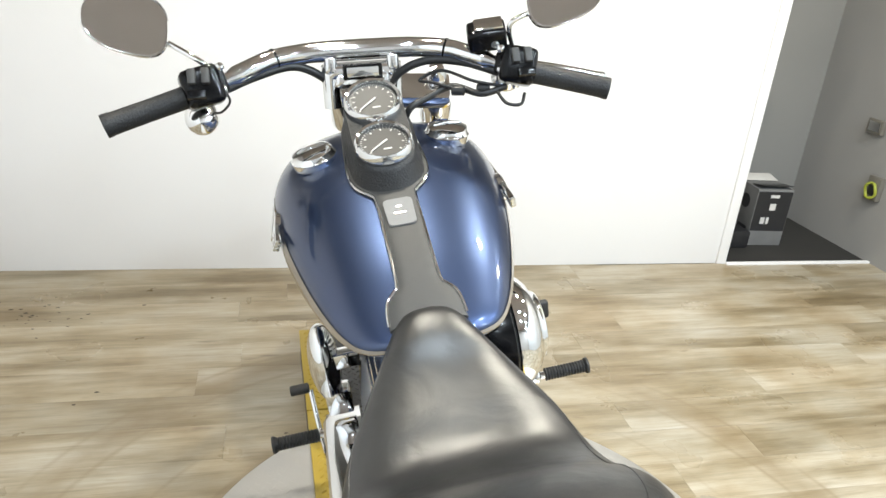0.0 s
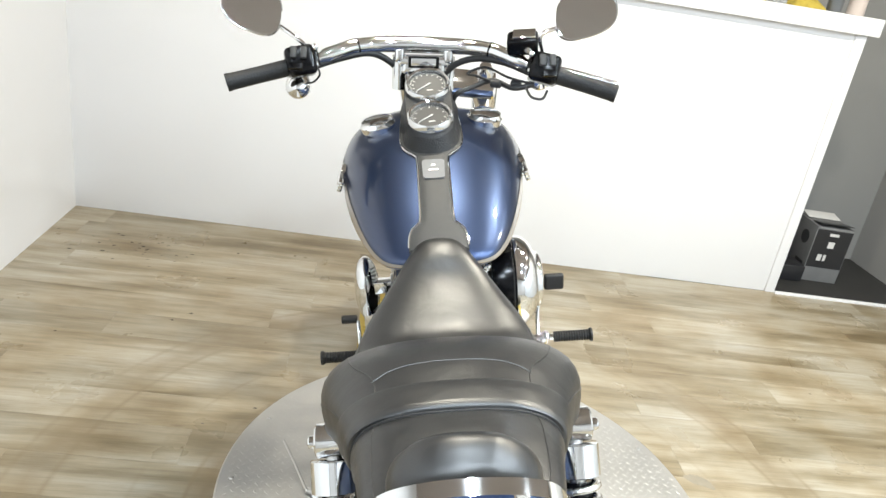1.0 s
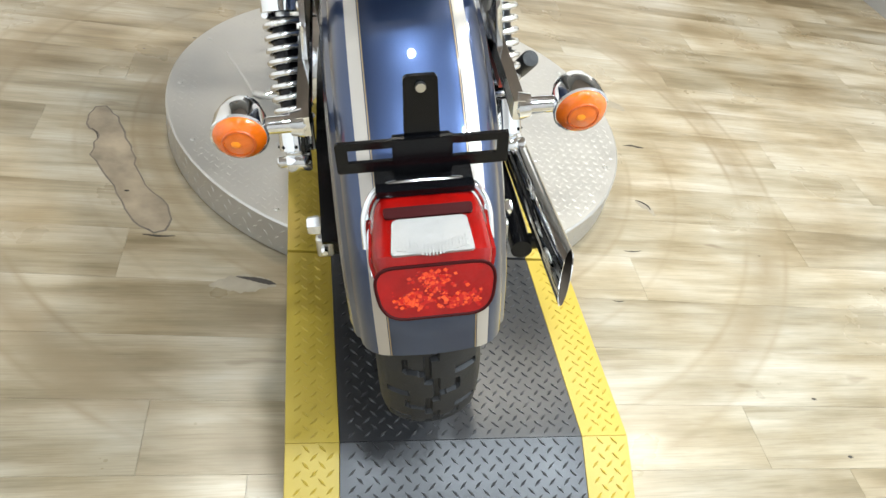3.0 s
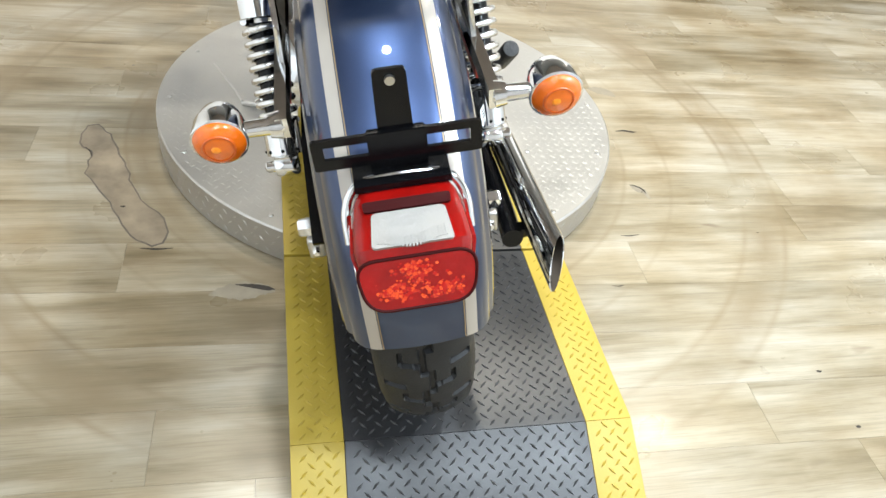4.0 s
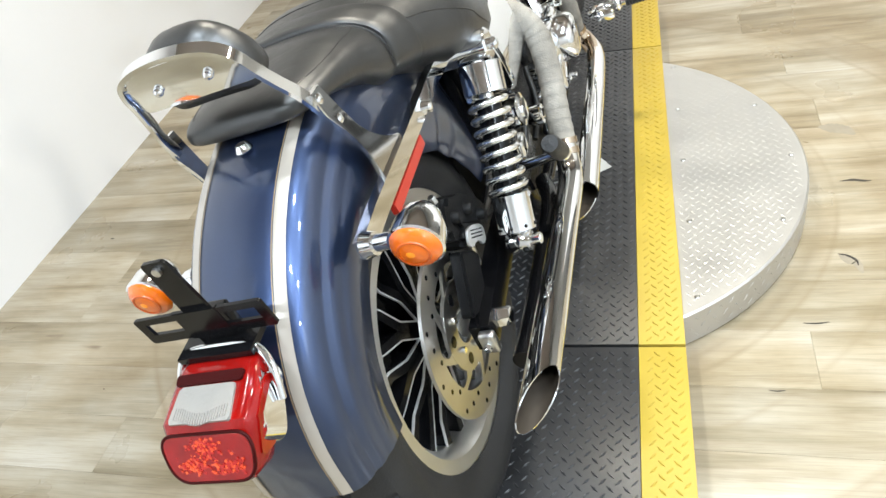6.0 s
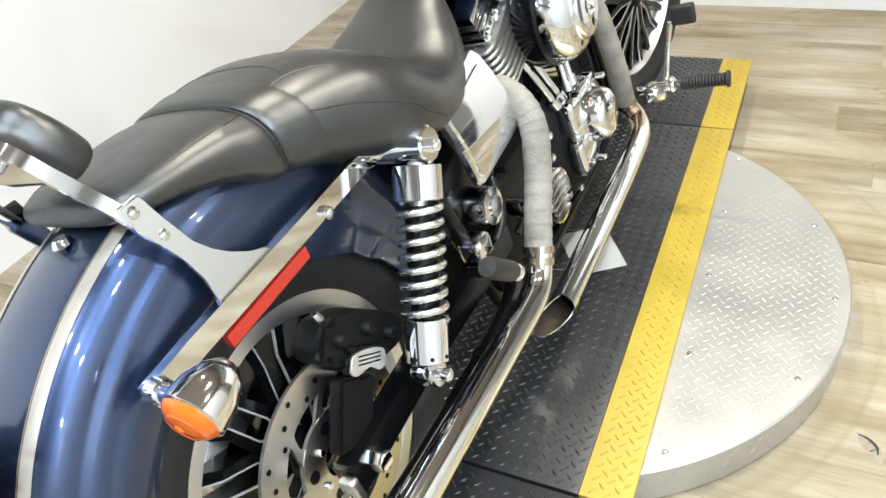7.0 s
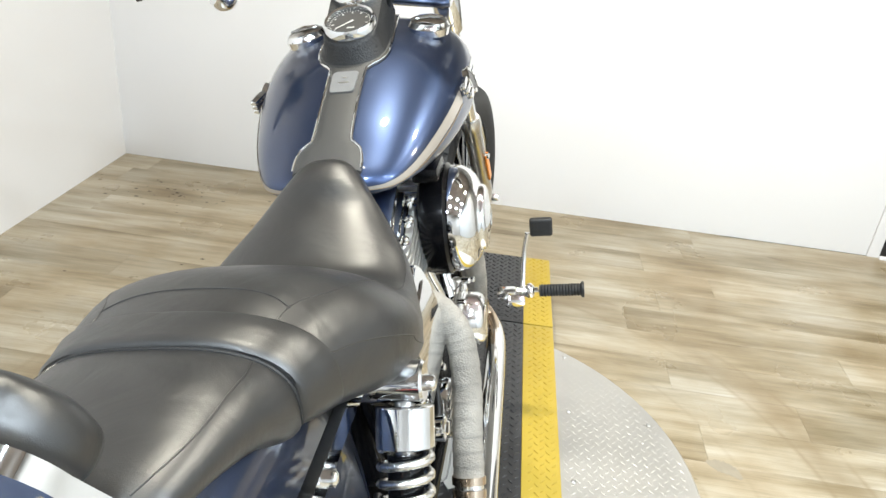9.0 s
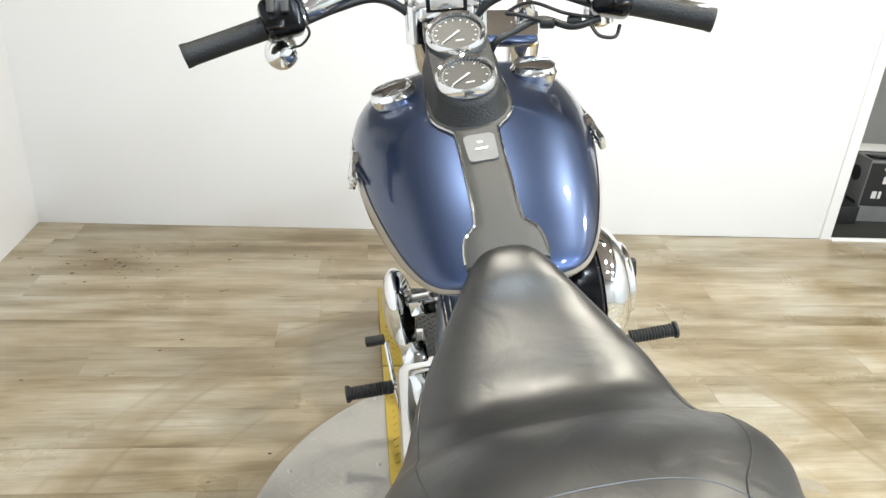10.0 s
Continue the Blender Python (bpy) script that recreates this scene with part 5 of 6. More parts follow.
air = part("air_cleaner", lathe(B(), [(0.0, 0.105), (0.088, 0.105), (0.104, 0.112), (0.108, 0.125), (0.108, 0.156), (0.100, 0.164), (0.0, 0.164)], AC, (1, 0, 0), 56), BLACK, bike, "round chrome air cleaner with black base")
part("air_cleaner_cover", lathe(B(), [(0.0, 0.222), (0.008, 0.222), (0.012, 0.232), (0.018, 0.234), (0.024, 0.232), (0.034, 0.2305), (0.046, 0.229), (0.056, 0.227), (0.0605, 0.225), (0.0625, 0.221), (0.0635, 0.216), (0.067, 0.214), (0.074, 0.2115), (0.082, 0.207), (0.089, 0.201), (0.095, 0.194), (0.0995, 0.186), (0.102, 0.178), (0.103, 0.170), (0.103, 0.164), (0.0, 0.164)], AC, (1, 0, 0), 96), CHROME, air, "polished chrome air cleaner cover", 50)
part("breather", box(B(), (0.13, -0.02, 0.70), (0.05, 0.09, 0.028), 0.01), BLACK, air)

# exhausts: wrapped head pipes, chrome below, slash-cut ends
def slash_pipe(path, r0, r1, name, label, cut):
    """A pipe that widens to a bevelled open end."""
    pts = smooth_path(path, 8)
    fr = frames_along(pts)
    seg = 28
    out, inn = [], []
    n = len(fr)
    for i, (p, t, u, v) in enumerate(fr):
        if n - 5 < i < n - 1:
            continue
        k = i / (n - 1)
        rad = r0 + (r1 - r0) * k
        ring, ring2 = [], []
        for j in range(seg):
            a = 2 * math.pi * j / seg
            d = u * math.cos(a) + v * math.sin(a)
            shift = t * (cut * (d.dot(Vector((-0.97, 0, -0.24))) * 0.5)) if i == n - 1 else Vector((0, 0, 0))
            ring.append(p + d * rad + shift)
            ring2.append(p + d * (rad - 0.0022) + shift)
        out.append(ring)
        inn.append(ring2)
    bm = B()
    rings(bm, out + inn[::-1], cap=False, closed=True)
    for i, fc in enumerate(bm.faces):
        fc.material_index = 1 if len(out) * seg <= i < (2 * len(out) - 1) * seg else 0
    me = finish(bm, name, CHROME, 30)
    me.materials.append(BORE)
    return part(name, me, None, bike, label)


FRONT_PIPE = [(0.150, 0.330, 0.205), (0.172, 0.325, 0.172), (0.192, 0.27, 0.158), (0.20, 0.16, 0.158), (0.205, -0.10, 0.162), (0.210, -0.34, 0.172), (0.211, -0.41, 0.176)]
REAR_PIPE = [(0.207, -0.392, 0.324), (0.209, -0.412, 0.295), (0.212, -0.445, 0.274), (0.215, -0.50, 0.270), (0.217, -0.65, 0.282), (0.221, -0.85, 0.298), (0.224, -1.022, 0.312)]
fp = slash_pipe(FRONT_PIPE, 0.0225, 0.027, "front_exhaust", "chrome front exhaust pipe with cloth-wrapped header", 0.105)
rp = slash_pipe(REAR_PIPE, 0.0225, 0.026, "rear_exhaust", "chrome rear exhaust pipe with cloth-wrapped header", 0.100)


def wrapped(path, parent):
    """Cloth tape wound round a pipe: small steps along its length."""
    pts = smooth_path(path, 22)
    def rad(k):
        return 0.0236 + 0.0015 * ((k * 17) % 1.0)
    bm = B()
    tube(bm, pts, rad, 22, 1, smooth=False)
    return part("heat_wrap", bm, WRAP, parent, "grey woven heat wrap", 60)


wrapped([(0.105, 0.215, 0.605), (0.135, 0.235, 0.565), (0.155, 0.258, 0.46), (0.158, 0.295, 0.32), (0.150, 0.328, 0.215)], fp)
wrapped([(0.095, -0.215, 0.530), (0.142, -0.244, 0.548), (0.180, -0.260, 0.526), (0.199, -0.276, 0.485), (0.207, -0.318, 0.425), (0.207, -0.362, 0.365), (0.208, -0.398, 0.315)], rp)
part("heat_tint", tube(B(), [(0.1502, 0.3299, 0.207), (0.172, 0.325, 0.173), (0.192, 0.27, 0.159), (0.198, 0.19, 0.159)], 0.0232, 24), HEATED, fp, "heat-tinted golden bend")
for p, d, par in (((0.151, 0.327, 0.214), (0.0, 0.25, -1), fp), ((0.208, -0.398, 0.315), (0.02, -0.65, -1), rp), ((0.2085, -0.410, 0.299), (0.02, -0.7, -1), rp)):
    part("pipe_clamp", lathe(B(), [(0.023, -0.006), (0.0268, -0.006), (0.0268, 0.006), (0.023, 0.006)], p, d, 28), HEATED, par)

part("exhaust_support", tube(B(), [(0.140, -0.40, 0.235), (0.170, -0.50, 0.252), (0.178, -0.66, 0.264), (0.180, -0.84, 0.272), (0.178, -0.92, 0.277)], 0.018, 16), BLACK, bike, "black support tube inside the rear pipe")
for y in (-0.62, -0.90):
    part("support_clamp", box(B(), (0.192, y, 0.276), (0.044, 0.022, 0.020), 0.004), BLACK, bike)

# side cover, oil tank, frame
bm = B()
box(bm, (0.0, -0.40, 0.50), (0.235, 0.23, 0.21), 0.03, seg=3)
part("oil_tank", bm, BLACK, bike, "gloss black oil tank under the seat")


def bowed(outline, depth, base, bevel):
    """A plate in the yz plane that bulges outwards, its upper half leaning back."""
    bm = slab(B(), outline, depth, None, bevel)
    for k in range(1, 18):
        bmesh.ops.bisect_plane(bm, geom=bm.verts[:] + bm.edges[:] + bm.faces[:], plane_co=(0, 0.48 + 0.01 * k, 0), plane_no=(0, 1, 0))
    for v in bm.verts:
        v.co.z -= 1.2 * (v.co.y - 0.57) ** 2
    bm.transform(axes((base, 0, 0), (0, 1, 0), (-0.11, 0, 1)))
    return bm


sidec = part("side_cover", bowed(rounded([(-0.312, 0.662), (-0.264, 0.497), (-0.450, 0.480), (-0.484, 0.624)], 0.016, 4), 0.012, 0.222, 0.003), CHROME, bike, "polished chrome triangular side cover")
bm = bowed(rounded([(-0.321, 0.640), (-0.279, 0.510), (-0.441, 0.493), (-0.466, 0.617)], 0.012, 4), 0.004, 0.2335, 0.001)
part("cover_panel", bm, CHROME, sidec, "mirror-polished inset panel")
bm = B()
for s in (-1, 1):
    tube(bm, [(s * 0.045, 0.235, 0.86), (s * 0.075, 0.30, 0.60), (s * 0.10, 0.335, 0.30), (s * 0.105, 0.27, 0.165), (s * 0.105, 0.0, 0.145), (s * 0.105, -0.36, 0.165), (s * 0.11, -0.44, 0.30), (s * 0.115, -0.50, 0.50), (s * 0.115, -0.54, 0.62)], 0.0165, 14)
tube(bm, [(0, 0.24, 0.93), (0, 0.10, 0.78), (0, -0.25, 0.68), (0, -0.5, 0.62)], 0.026, 14)
part("frame", bm, BLACK, bike, "gloss black tubular frame")
for p, r in (((0.150, -0.412, 0.418), 0.034), ((0.152, -0.30, 0.335), 0.022)):
    c = part("chrome_cap", lathe(B(), [(0.0, 0.016), (r * 0.55, 0.015), (r * 0.62, 0.011), (r * 0.95, 0.009), (r, 0.004), (r, -0.03), (0, -0.03)], p, (1, 0, 0), 32), CHROME, bike, "round chrome cap")
part("hose", tube(B(), [(0.12, -0.33, 0.42), (0.135, -0.36, 0.36), (0.13, -0.42, 0.33), (0.12, -0.48, 0.36)], 0.008, 10), CABLE, bike)
part("hose", tube(B(), [(0.13, -0.20, 0.40), (0.14, -0.25, 0.33), (0.13, -0.32, 0.29)], 0.007, 10), CABLE, bike)
part("rear_brake_reservoir", box(B(), (0.135, -0.468, 0.372), (0.045, 0.05, 0.045), 0.014, seg=4), CHROME, bike, "small chrome brake reservoir")

for y, z in ((-0.079, 0.359), (-0.091, 0.314), (0.005, 0.176), (-0.12, 0.345), (-0.06, 0.20)):
    part("engine_bolt", ball(cyl(B(), (0.10, y, z), (0.128, y, z), 0.009, seg=12), (0.128, y, z), 0.0085, (0.6, 1, 1), 12), CHROME, engine)
for y, z, r in ((-0.055, 0.30, 0.045), (-0.10, 0.255, 0.04), (-0.03, 0.235, 0.045), (-0.085, 0.38, 0.03)):
    part("case_boss", lathe(B(), [(0.0, 0.012), (r * 0.5, 0.011), (r * 0.85, 0.006), (r, -0.004), (r, -0.05), (0.0, -0.05)], (0.112, y, z), (1, 0, 0), 24), CRINKLE, engine)
# horn under its chrome cover
horn = part("horn", ball(B(), (-0.172, 0.10, 0.545), 1, (0.030, 0.050, 0.082), 28), CHROME, bike, "chrome horn cover between the cylinders")
part("horn_bracket", box(B(), (-0.158, 0.085, 0.470), (0.05, 0.045, 0.05), 0.008), CHROME, horn)
part("horn_stay", box(B(), (-0.13, 0.08, 0.56), (0.05, 0.03, 0.03), 0.004), CHROME, horn)

# primary cover and left side
bm = B()
out = []
for k in range(32):
    a = 2 * math.pi * k / 32
    cy = 0.055 if math.cos(a) > 0 else -0.30
    r = 0.135 if math.cos(a) > 0 else 0.125
    out.append((cy + r * math.cos(a), 0.30 + r * math.sin(a)))
loops = []
for x, sc in ((-0.125, 1.0), (-0.175, 1.0), (-0.192, 0.96), (-0.20, 0.88), (-0.202, 0.5)):
    loops.append([(x, -0.12 + (y + 0.12) * (1 - (1 - sc) * 0.5), 0.30 + (z - 0.30) * sc) for y, z in out])
rings(bm, loops)
prim = part("primary_cover", bm, CHROME, bike, "polished chrome primary cover")
part("derby_cover", lathe(B(), [(0.0, 0.0), (0.07, 0.0), (0.078, -0.006), (0.078, -0.02), (0, -0.02)], (-0.215, -0.29, 0.30), (-1, 0, 0), 40), CHROME, prim)
part("belt_guard", bar_rail(B(), [(-0.115, -0.38, 0.40), (-0.115, -0.60, 0.43), (-0.115, -0.80, 0.43), (-0.115, -0.95, 0.36)], 0.05, 0.008), BLACK, bike, "black belt guard")
part("rear_pulley", lathe(B(), [(0.04, -0.09), (0.095, -0.09), (0.103, -0.084), (0.103, -0.066), (0.095, -0.06), (0.04, -0.06)], REAR, (1, 0, 0), 60), ALLOY, rear_wheel)


# foot controls
def peg(x0, x1, y, z, label):
    s = 1 if x1 > x0 else -1
    p = part("foot_peg", lathe(B(), [(0.0, 0.0)] + [(0.0155 - 0.0022 * (k % 2), 0.003 + 0.0035 * k) for k in range(int((abs(x1 - x0) - 0.008) / 0.0035))] + [(0.019, abs(x1 - x0) - 0.006), (0.019, abs(x1 - x0) - 0.001), (0.0, abs(x1 - x0))], (x0, y, z), (s, 0, 0), 24), GRIPRUBBER, bike, label, 30)
    bm = B()
    cyl(bm, (x0 - s * 0.055, y, z), (x0, y, z), 0.009, 0.0085)
    ball(bm, (x0 - s * 0.02, y, z), 0.016, (0.8, 1, 1.2), 14)
    cyl(bm, (x0 - s * 0.028, y - 0.018, z), (x0 - s * 0.028, y + 0.018, z), 0.006)
    part("peg_clevis", bm, CHROME, p)
    bm = B()
    box(bm, (x0 - s * 0.075, y - 0.006, z), (0.045, 0.03, 0.022), 0.006)
    part("peg_mount", bm, CHROME, p)
    return p


peg(0.306, 0.414, 0.268, 0.279, "ribbed black rubber rider foot peg")
peg(-0.222, -0.327, 0.229, 0.282, "ribbed black rubber rider foot peg")
pp = part("passenger_peg", lathe(B(), [(0.0, 0.0), (0.015, 0.001), (0.0165, 0.006), (0.0165, 0.085), (0.014, 0.092), (0.0, 0.093)], (0.238, -0.545, 0.388), (0.10, -1.0, 0.94), 26), GRIPRUBBER, bike, "folded black rubber passenger peg")
part("peg_clevis", ball(cyl(B(), (0.13, -0.50, 0.345), (0.236, -0.525, 0.372), 0.010), (0.237, -0.535, 0.378), 0.015, (1, 1, 1), 14), CHROME, pp)
pedal = part("brake_pedal", tube(B(), [(0.265, 0.245, 0.262), (0.268, 0.285, 0.275), (0.272, 0.325, 0.33), (0.285, 0.338, 0.40)], 0.006, 10), CHROME, bike, "chrome rear brake pedal with black rubber pad")
part("pedal_pad", box(B(), (0.318, 0.331, 0.417), (0.054, 0.018, 0.046), 0.008, seg=3), GRIPRUBBER, pedal, "black rubber pad")
part("pedal_pivot", lathe(B(), [(0.0, 0.02), (0.012, 0.018), (0.016, 0.008), (0.016, -0.02), (0.0, -0.02)], (0.255, 0.25, 0.265), (1, 0, 0), 20), CHROME, pedal)
lever = part("shift_lever", tube(B(), [(-0.215, 0.20, 0.25), (-0.225, 0.28, 0.26), (-0.23, 0.335, 0.33)], 0.006, 10), CHROME, bike, "chrome gear shift lever with black rubber")
part("shift_rubber", cyl(B(), (-0.232, 0.338, 0.335), (-0.275, 0.338, 0.335), 0.012, seg=18, bevel=0.002), GRIPRUBBER, lever)
to_bike = pose(-0.034, 0, 0.1, 0, LEAN_DEG, BIKE_YAW).inverted()
foot = to_bike @ Vector((-0.365, -0.05, 0.108))
stand = part("side_stand", tube(B(), [(-0.115, 0.06, 0.155), (-0.20, 0.0, 0.11), foot], 0.010, 12), CHROME, bike, "chrome side stand resting on the turntable")
part("stand_foot", tube(B(), [foot + Vector((0.03, -0.005, 0.0)), foot, foot + Vector((-0.035, 0.02, -0.002))], 0.0085, 10), STEEL, stand)
part("stand_tab", tube(B(), [to_bike @ Vector((-0.40, -0.04, 0.11)), to_bike @ Vector((-0.44, 0.04, 0.125)), to_bike @ Vector((-0.475, 0.10, 0.14))], 0.0032, 8), STEEL, stand)

# ---- front end, turned with the bars ----
def st(name, bm, mat, parent, label="", angle=40):
    return steered(part(name, bm, mat, parent, label, angle))


for s in (-1, 1):
    base = FRONT + Vector((s * 0.091, 0, 0)) + FWD * 0.004
    up = -AXIS
    leg = st("fork_leg", lathe(B(), [(0.0, -0.03), (0.016, -0.03), (0.021, -0.015), (0.0245, 0.03), (0.0245, 0.33), (0.0275, 0.335), (0.0275, 0.36), (0.022, 0.372), (0.0, 0.372)], base, up, 28), STEEL, bike, "satin alloy fork slider with chrome upper tube")
    part("fork_tube", cyl(B(), base + up * 0.36, base + up * 0.83, 0.0185, seg=24), CHROME, leg)
    part("fork_cover", lathe(B(), [(0.0, 0.69), (0.031, 0.69), (0.033, 0.70), (0.033, 0.80), (0.026, 0.812), (0.0, 0.812)], base, up, 28), CHROME, leg)
    part("fork_cap", lathe(B(), [(0.0, 0.85), (0.014, 0.848), (0.02, 0.838), (0.02, 0.81), (0.0, 0.81)], base, up, 24), CHROME, leg)
    part("axle_nut", cyl(B(), base + Vector((s * 0.02, 0, 0)), base + Vector((s * 0.042, 0, 0)), 0.012, 0.010, 12, 0.002), CHROME, leg)
    part("fork_reflector", box(B(), (s * 0.0262, 0, 0.16), (0.006, 0.02, 0.11), 0.002, Matrix.Translation(base) @ axes((0, 0, 0), (1, 0, 0), FWD)), REFLECTOR, leg, "amber fork reflector")
    part("fender_mount", cyl(B(), base + up * 0.21 + Vector((-s * 0.02, 0, 0)), base + up * 0.21 + Vector((s * 0.034, 0, 0)), 0.008, seg=14), CHROME, leg)
for hgt in (0.555, 0.80):
    c = FRONT - AXIS * hgt + FWD * -0.012
    st("triple_clamp", box(B(), (0, 0, 0), (0.24, 0.07, 0.036), 0.014, Matrix.Translation(c) @ axes((0, 0, 0), (1, 0, 0), FWD)), CHROME, bike, "chrome triple clamp")

BAR = [(-0.420, 0.0975, 1.0107), (-0.33, 0.125, 1.030), (-0.25, 0.150, 1.052), (-0.185, 0.178, 1.073), (-0.155, 0.193, 1.081), (-0.11, 0.211, 1.084), (-0.06, 0.218, 1.085), (0.06, 0.218, 1.085), (0.11, 0.211, 1.084), (0.155, 0.193, 1.081), (0.185, 0.178, 1.073), (0.25, 0.150, 1.052), (0.33, 0.125, 1.030), (0.420, 0.0975, 1.0107)]
bars = st("handlebar", tube(B(), BAR, lambda k: 0.0165 + 0.0022 * max(0, 1 - abs(k - 0.5) * 5) if 0.19 < k < 0.81 else 0.012, 24), CHROME, bike, "chrome low-rise handlebar")
bars.matrix_local = BAR_POSE
bm = B()
box(bm, (0, 0.225, 1.050), (0.12, 0.045, 0.026), 0.010, seg=3)
box(bm, (0, 0.232, 1.035), (0.10, 0.06, 0.03), 0.010, seg=3)
for s in (-1, 1):
    box(bm, (s * 0.055, 0.224, 1.064), (0.024, 0.046, 0.036), 0.010, seg=3)
    cyl(bm, (s * 0.055, 0.225, 0.985), (s * 0.055, 0.222, 1.06), 0.017)
riser = part("riser", bm, CHROME, bars, "chrome handlebar riser and clamp")
bm = B()
box(bm, (0, 0.199, 1.050), (0.070, 0.010, 0.026), 0.003, pose(0, 0, 0))
lights = part("riser_frame", bm, BLACK, riser, "black frame round the clamp plate")
part("clamp_plate", box(B(), (0, 0.1935, 1.051), (0.056, 0.004, 0.017), 0.0015), CHROME, lights)
for s in (-1, 1):
    part("bar_band", lathe(B(), [(0.0166, -0.0018), (0.0174, -0.0018), (0.0174, 0.0018), (0.0166, 0.0018)], (s * 0.149, 0.1955, 1.0825), (1, -s * 0.42, -s * 0.24), 24), BLACK, bars)
    d = Vector((s * 0.155, -0.046, -0.034)).normalized()
    a, e = Vector((s * 0.288, 0.1385, 1.0412)), Vector((s * 0.420, 0.0975, 1.0107))
    L = (e - a).length
    grip = part("grip", lathe(B(), [(0.0, 0.0), (0.0195, 0.001), (0.0205, 0.006), (0.0185, 0.012), (0.0178, L * 0.5), (0.0182, L - 0.012), (0.0195, L - 0.006), (0.019, L), (0.0, L + 0.001)], a, e - a, 28), GRIPRUBBER, bars, "black rubber grip")
    m = axes((s * 0.268, 0.144, 1.052), (s * 0.955, -0.27, -0.17), (0, 0.93, -0.25))
    bm = B()
    box(bm, (0, 0, 0), (0.064, 0.062, 0.064), 0.014, m, 3)
    box(bm, (-s * 0.0 - 0.03, 0.004, 0.0), (0.022, 0.040, 0.040), 0.009, m, 3)
    sw = part("switch_housing", bm, BLACK, bars, "black switch housing")
    for k in (0, 1):
        part("rocker_switch", box(B(), (s * (-0.012 + 0.022 * k), 0.006, 0.0285), (0.013, 0.026, 0.010), 0.003, Matrix.Translation((s * 0.268, 0.136, 1.056)) @ Matrix.Rotation(radians(58), 4, "X")), CONSOLE, sw)
    part("switch_tab", box(B(), (s * 0.004, -0.024, 0.0260), (0.030, 0.014, 0.012), 0.003, Matrix.Translation((s * 0.268, 0.136, 1.056)) @ Matrix.Rotation(radians(58), 4, "X")), BLACK, sw)
    for z in (1.086, 1.050):
        part("clamp_bolt", ball(B(), (s * 0.234, 0.131, z), 0.0075, (1, 0.8, 1), 12), CHROME, sw)
    drop = 0.021 if s < 0 else 0.012
    lv = part("lever", tube(B(), [(s * 0.245, 0.176, 1.050 - drop * 0.6), (s * 0.29, 0.184, 1.060 - drop), (s * 0.35, 0.173, 1.051 - drop), (s * 0.424, 0.146, 1.036 - drop)], 0.0065, 10), CHROME, bars, "chrome hand lever")
    part("lever_tip", ball(B(), (s * 0.425, 0.1455, 1.0355 - drop), 0.0085, (1, 1, 1), 12), CHROME, lv)
    # mirror on its stalk
    c = Vector((-0.373, 0.173, 1.156)) if s < 0 else Vector((0.342, 0.125, 1.170))
    mm = axes(c, (1, 0.10, -0.16), (0.16, 0.36, 1)) if s < 0 else axes(c, (1, -0.2, 0.12), (-0.1, 0.36, 1))
    outl = []
    for k in range(36):
        a = 2 * math.pi * k / 36
        ca, sa = math.cos(a), math.sin(a)
        x = 0.0635 * math.copysign(abs(ca) ** 0.72, ca)
        y = 0.047 * math.copysign(abs(sa) ** 0.75, sa) * (1.0 - 0.16 * s * x / 0.0635) 
        outl.append((x, y + 0.006 * s * x / 0.0635))
    bm = B()
    rings(bm, [[mm @ Vector((x * k, y * k, z)) for x, y in outl] for k, z in ((0.3, -0.026), (0.75, -0.02), (0.97, -0.008), (1.03, 0.0), (1.0, 0.004), (0.955, 0.0035))], cap=True)
    mirror = part("mirror", bm, CHROME, bars, "chrome rear-view mirror")
    bm = B()
    rings(bm, [[mm @ Vector((x * 0.955, y * 0.955, z)) for x, y in outl] for z in (0.003, 0.0046)])
    part("mirror_glass", bm, mirror_m, mirror)
    elbow = Vector((-0.276, 0.156, 1.100)) if s < 0 else Vector((0.252, 0.135, 1.126))
    part("mirror_stalk", tube(B(), [(s * 0.258, 0.155, 1.070), (s * 0.260, 0.155, 1.086), elbow, c + mm.to_3x3() @ Vector((-s * 0.052, -0.018, -0.012))], 0.0048, 10), CHROME, mirror)
    # front turn signal under the lever mount
    ts = part("front_turn_signal", lathe(B(), [(0.0, 0.036), (0.016, 0.032), (0.027, 0.018), (0.030, 0.0), (0.027, -0.018), (0.018, -0.030), (0.0, -0.035)], (s * 0.284, 0.200, 0.990) if s < 0 else (0.270, 0.235, 1.018), (0, 1, 0.05), 28), CHROME, bars, "chrome front turn signal")
    part("signal_stem", cyl(B(), (s * 0.272, 0.18, 1.034), (s * 0.280, 0.20, 1.004), 0.007), CHROME, ts)
MC = pose(0.216, 0.160, 1.104, 24, -6, -10)
mc = part("master_cylinder", box(B(), (0, 0, 0), (0.068, 0.046, 0.040), 0.010, MC, 3), BLACK, bars, "black brake reservoir with chrome lid")
part("reservoir_lid", box(B(), (0.004, 0.002, 0.0215), (0.050, 0.034, 0.005), 0.002, MC), CHROME, mc)
part("reservoir_window", cyl(B(), MC @ Vector((0.012, -0.022, -0.004)), MC @ Vector((0.012, -0.0245, -0.004)), 0.007, seg=16), CHROME, mc)


# hoses and cables from the bars
def cable(pts, r, label="black cable"):
    ob = part("cable", tube(B(), pts, r, 10, 8), CABLE, bike, label)
    ob.matrix_local = BAR_POSE
    return ob


cable([(-0.245, 0.150, 1.040), (-0.18, 0.178, 1.058), (-0.12, 0.202, 1.066), (-0.075, 0.215, 1.045), (-0.05, 0.235, 1.01), (-0.03, 0.25, 0.95)], 0.0075)
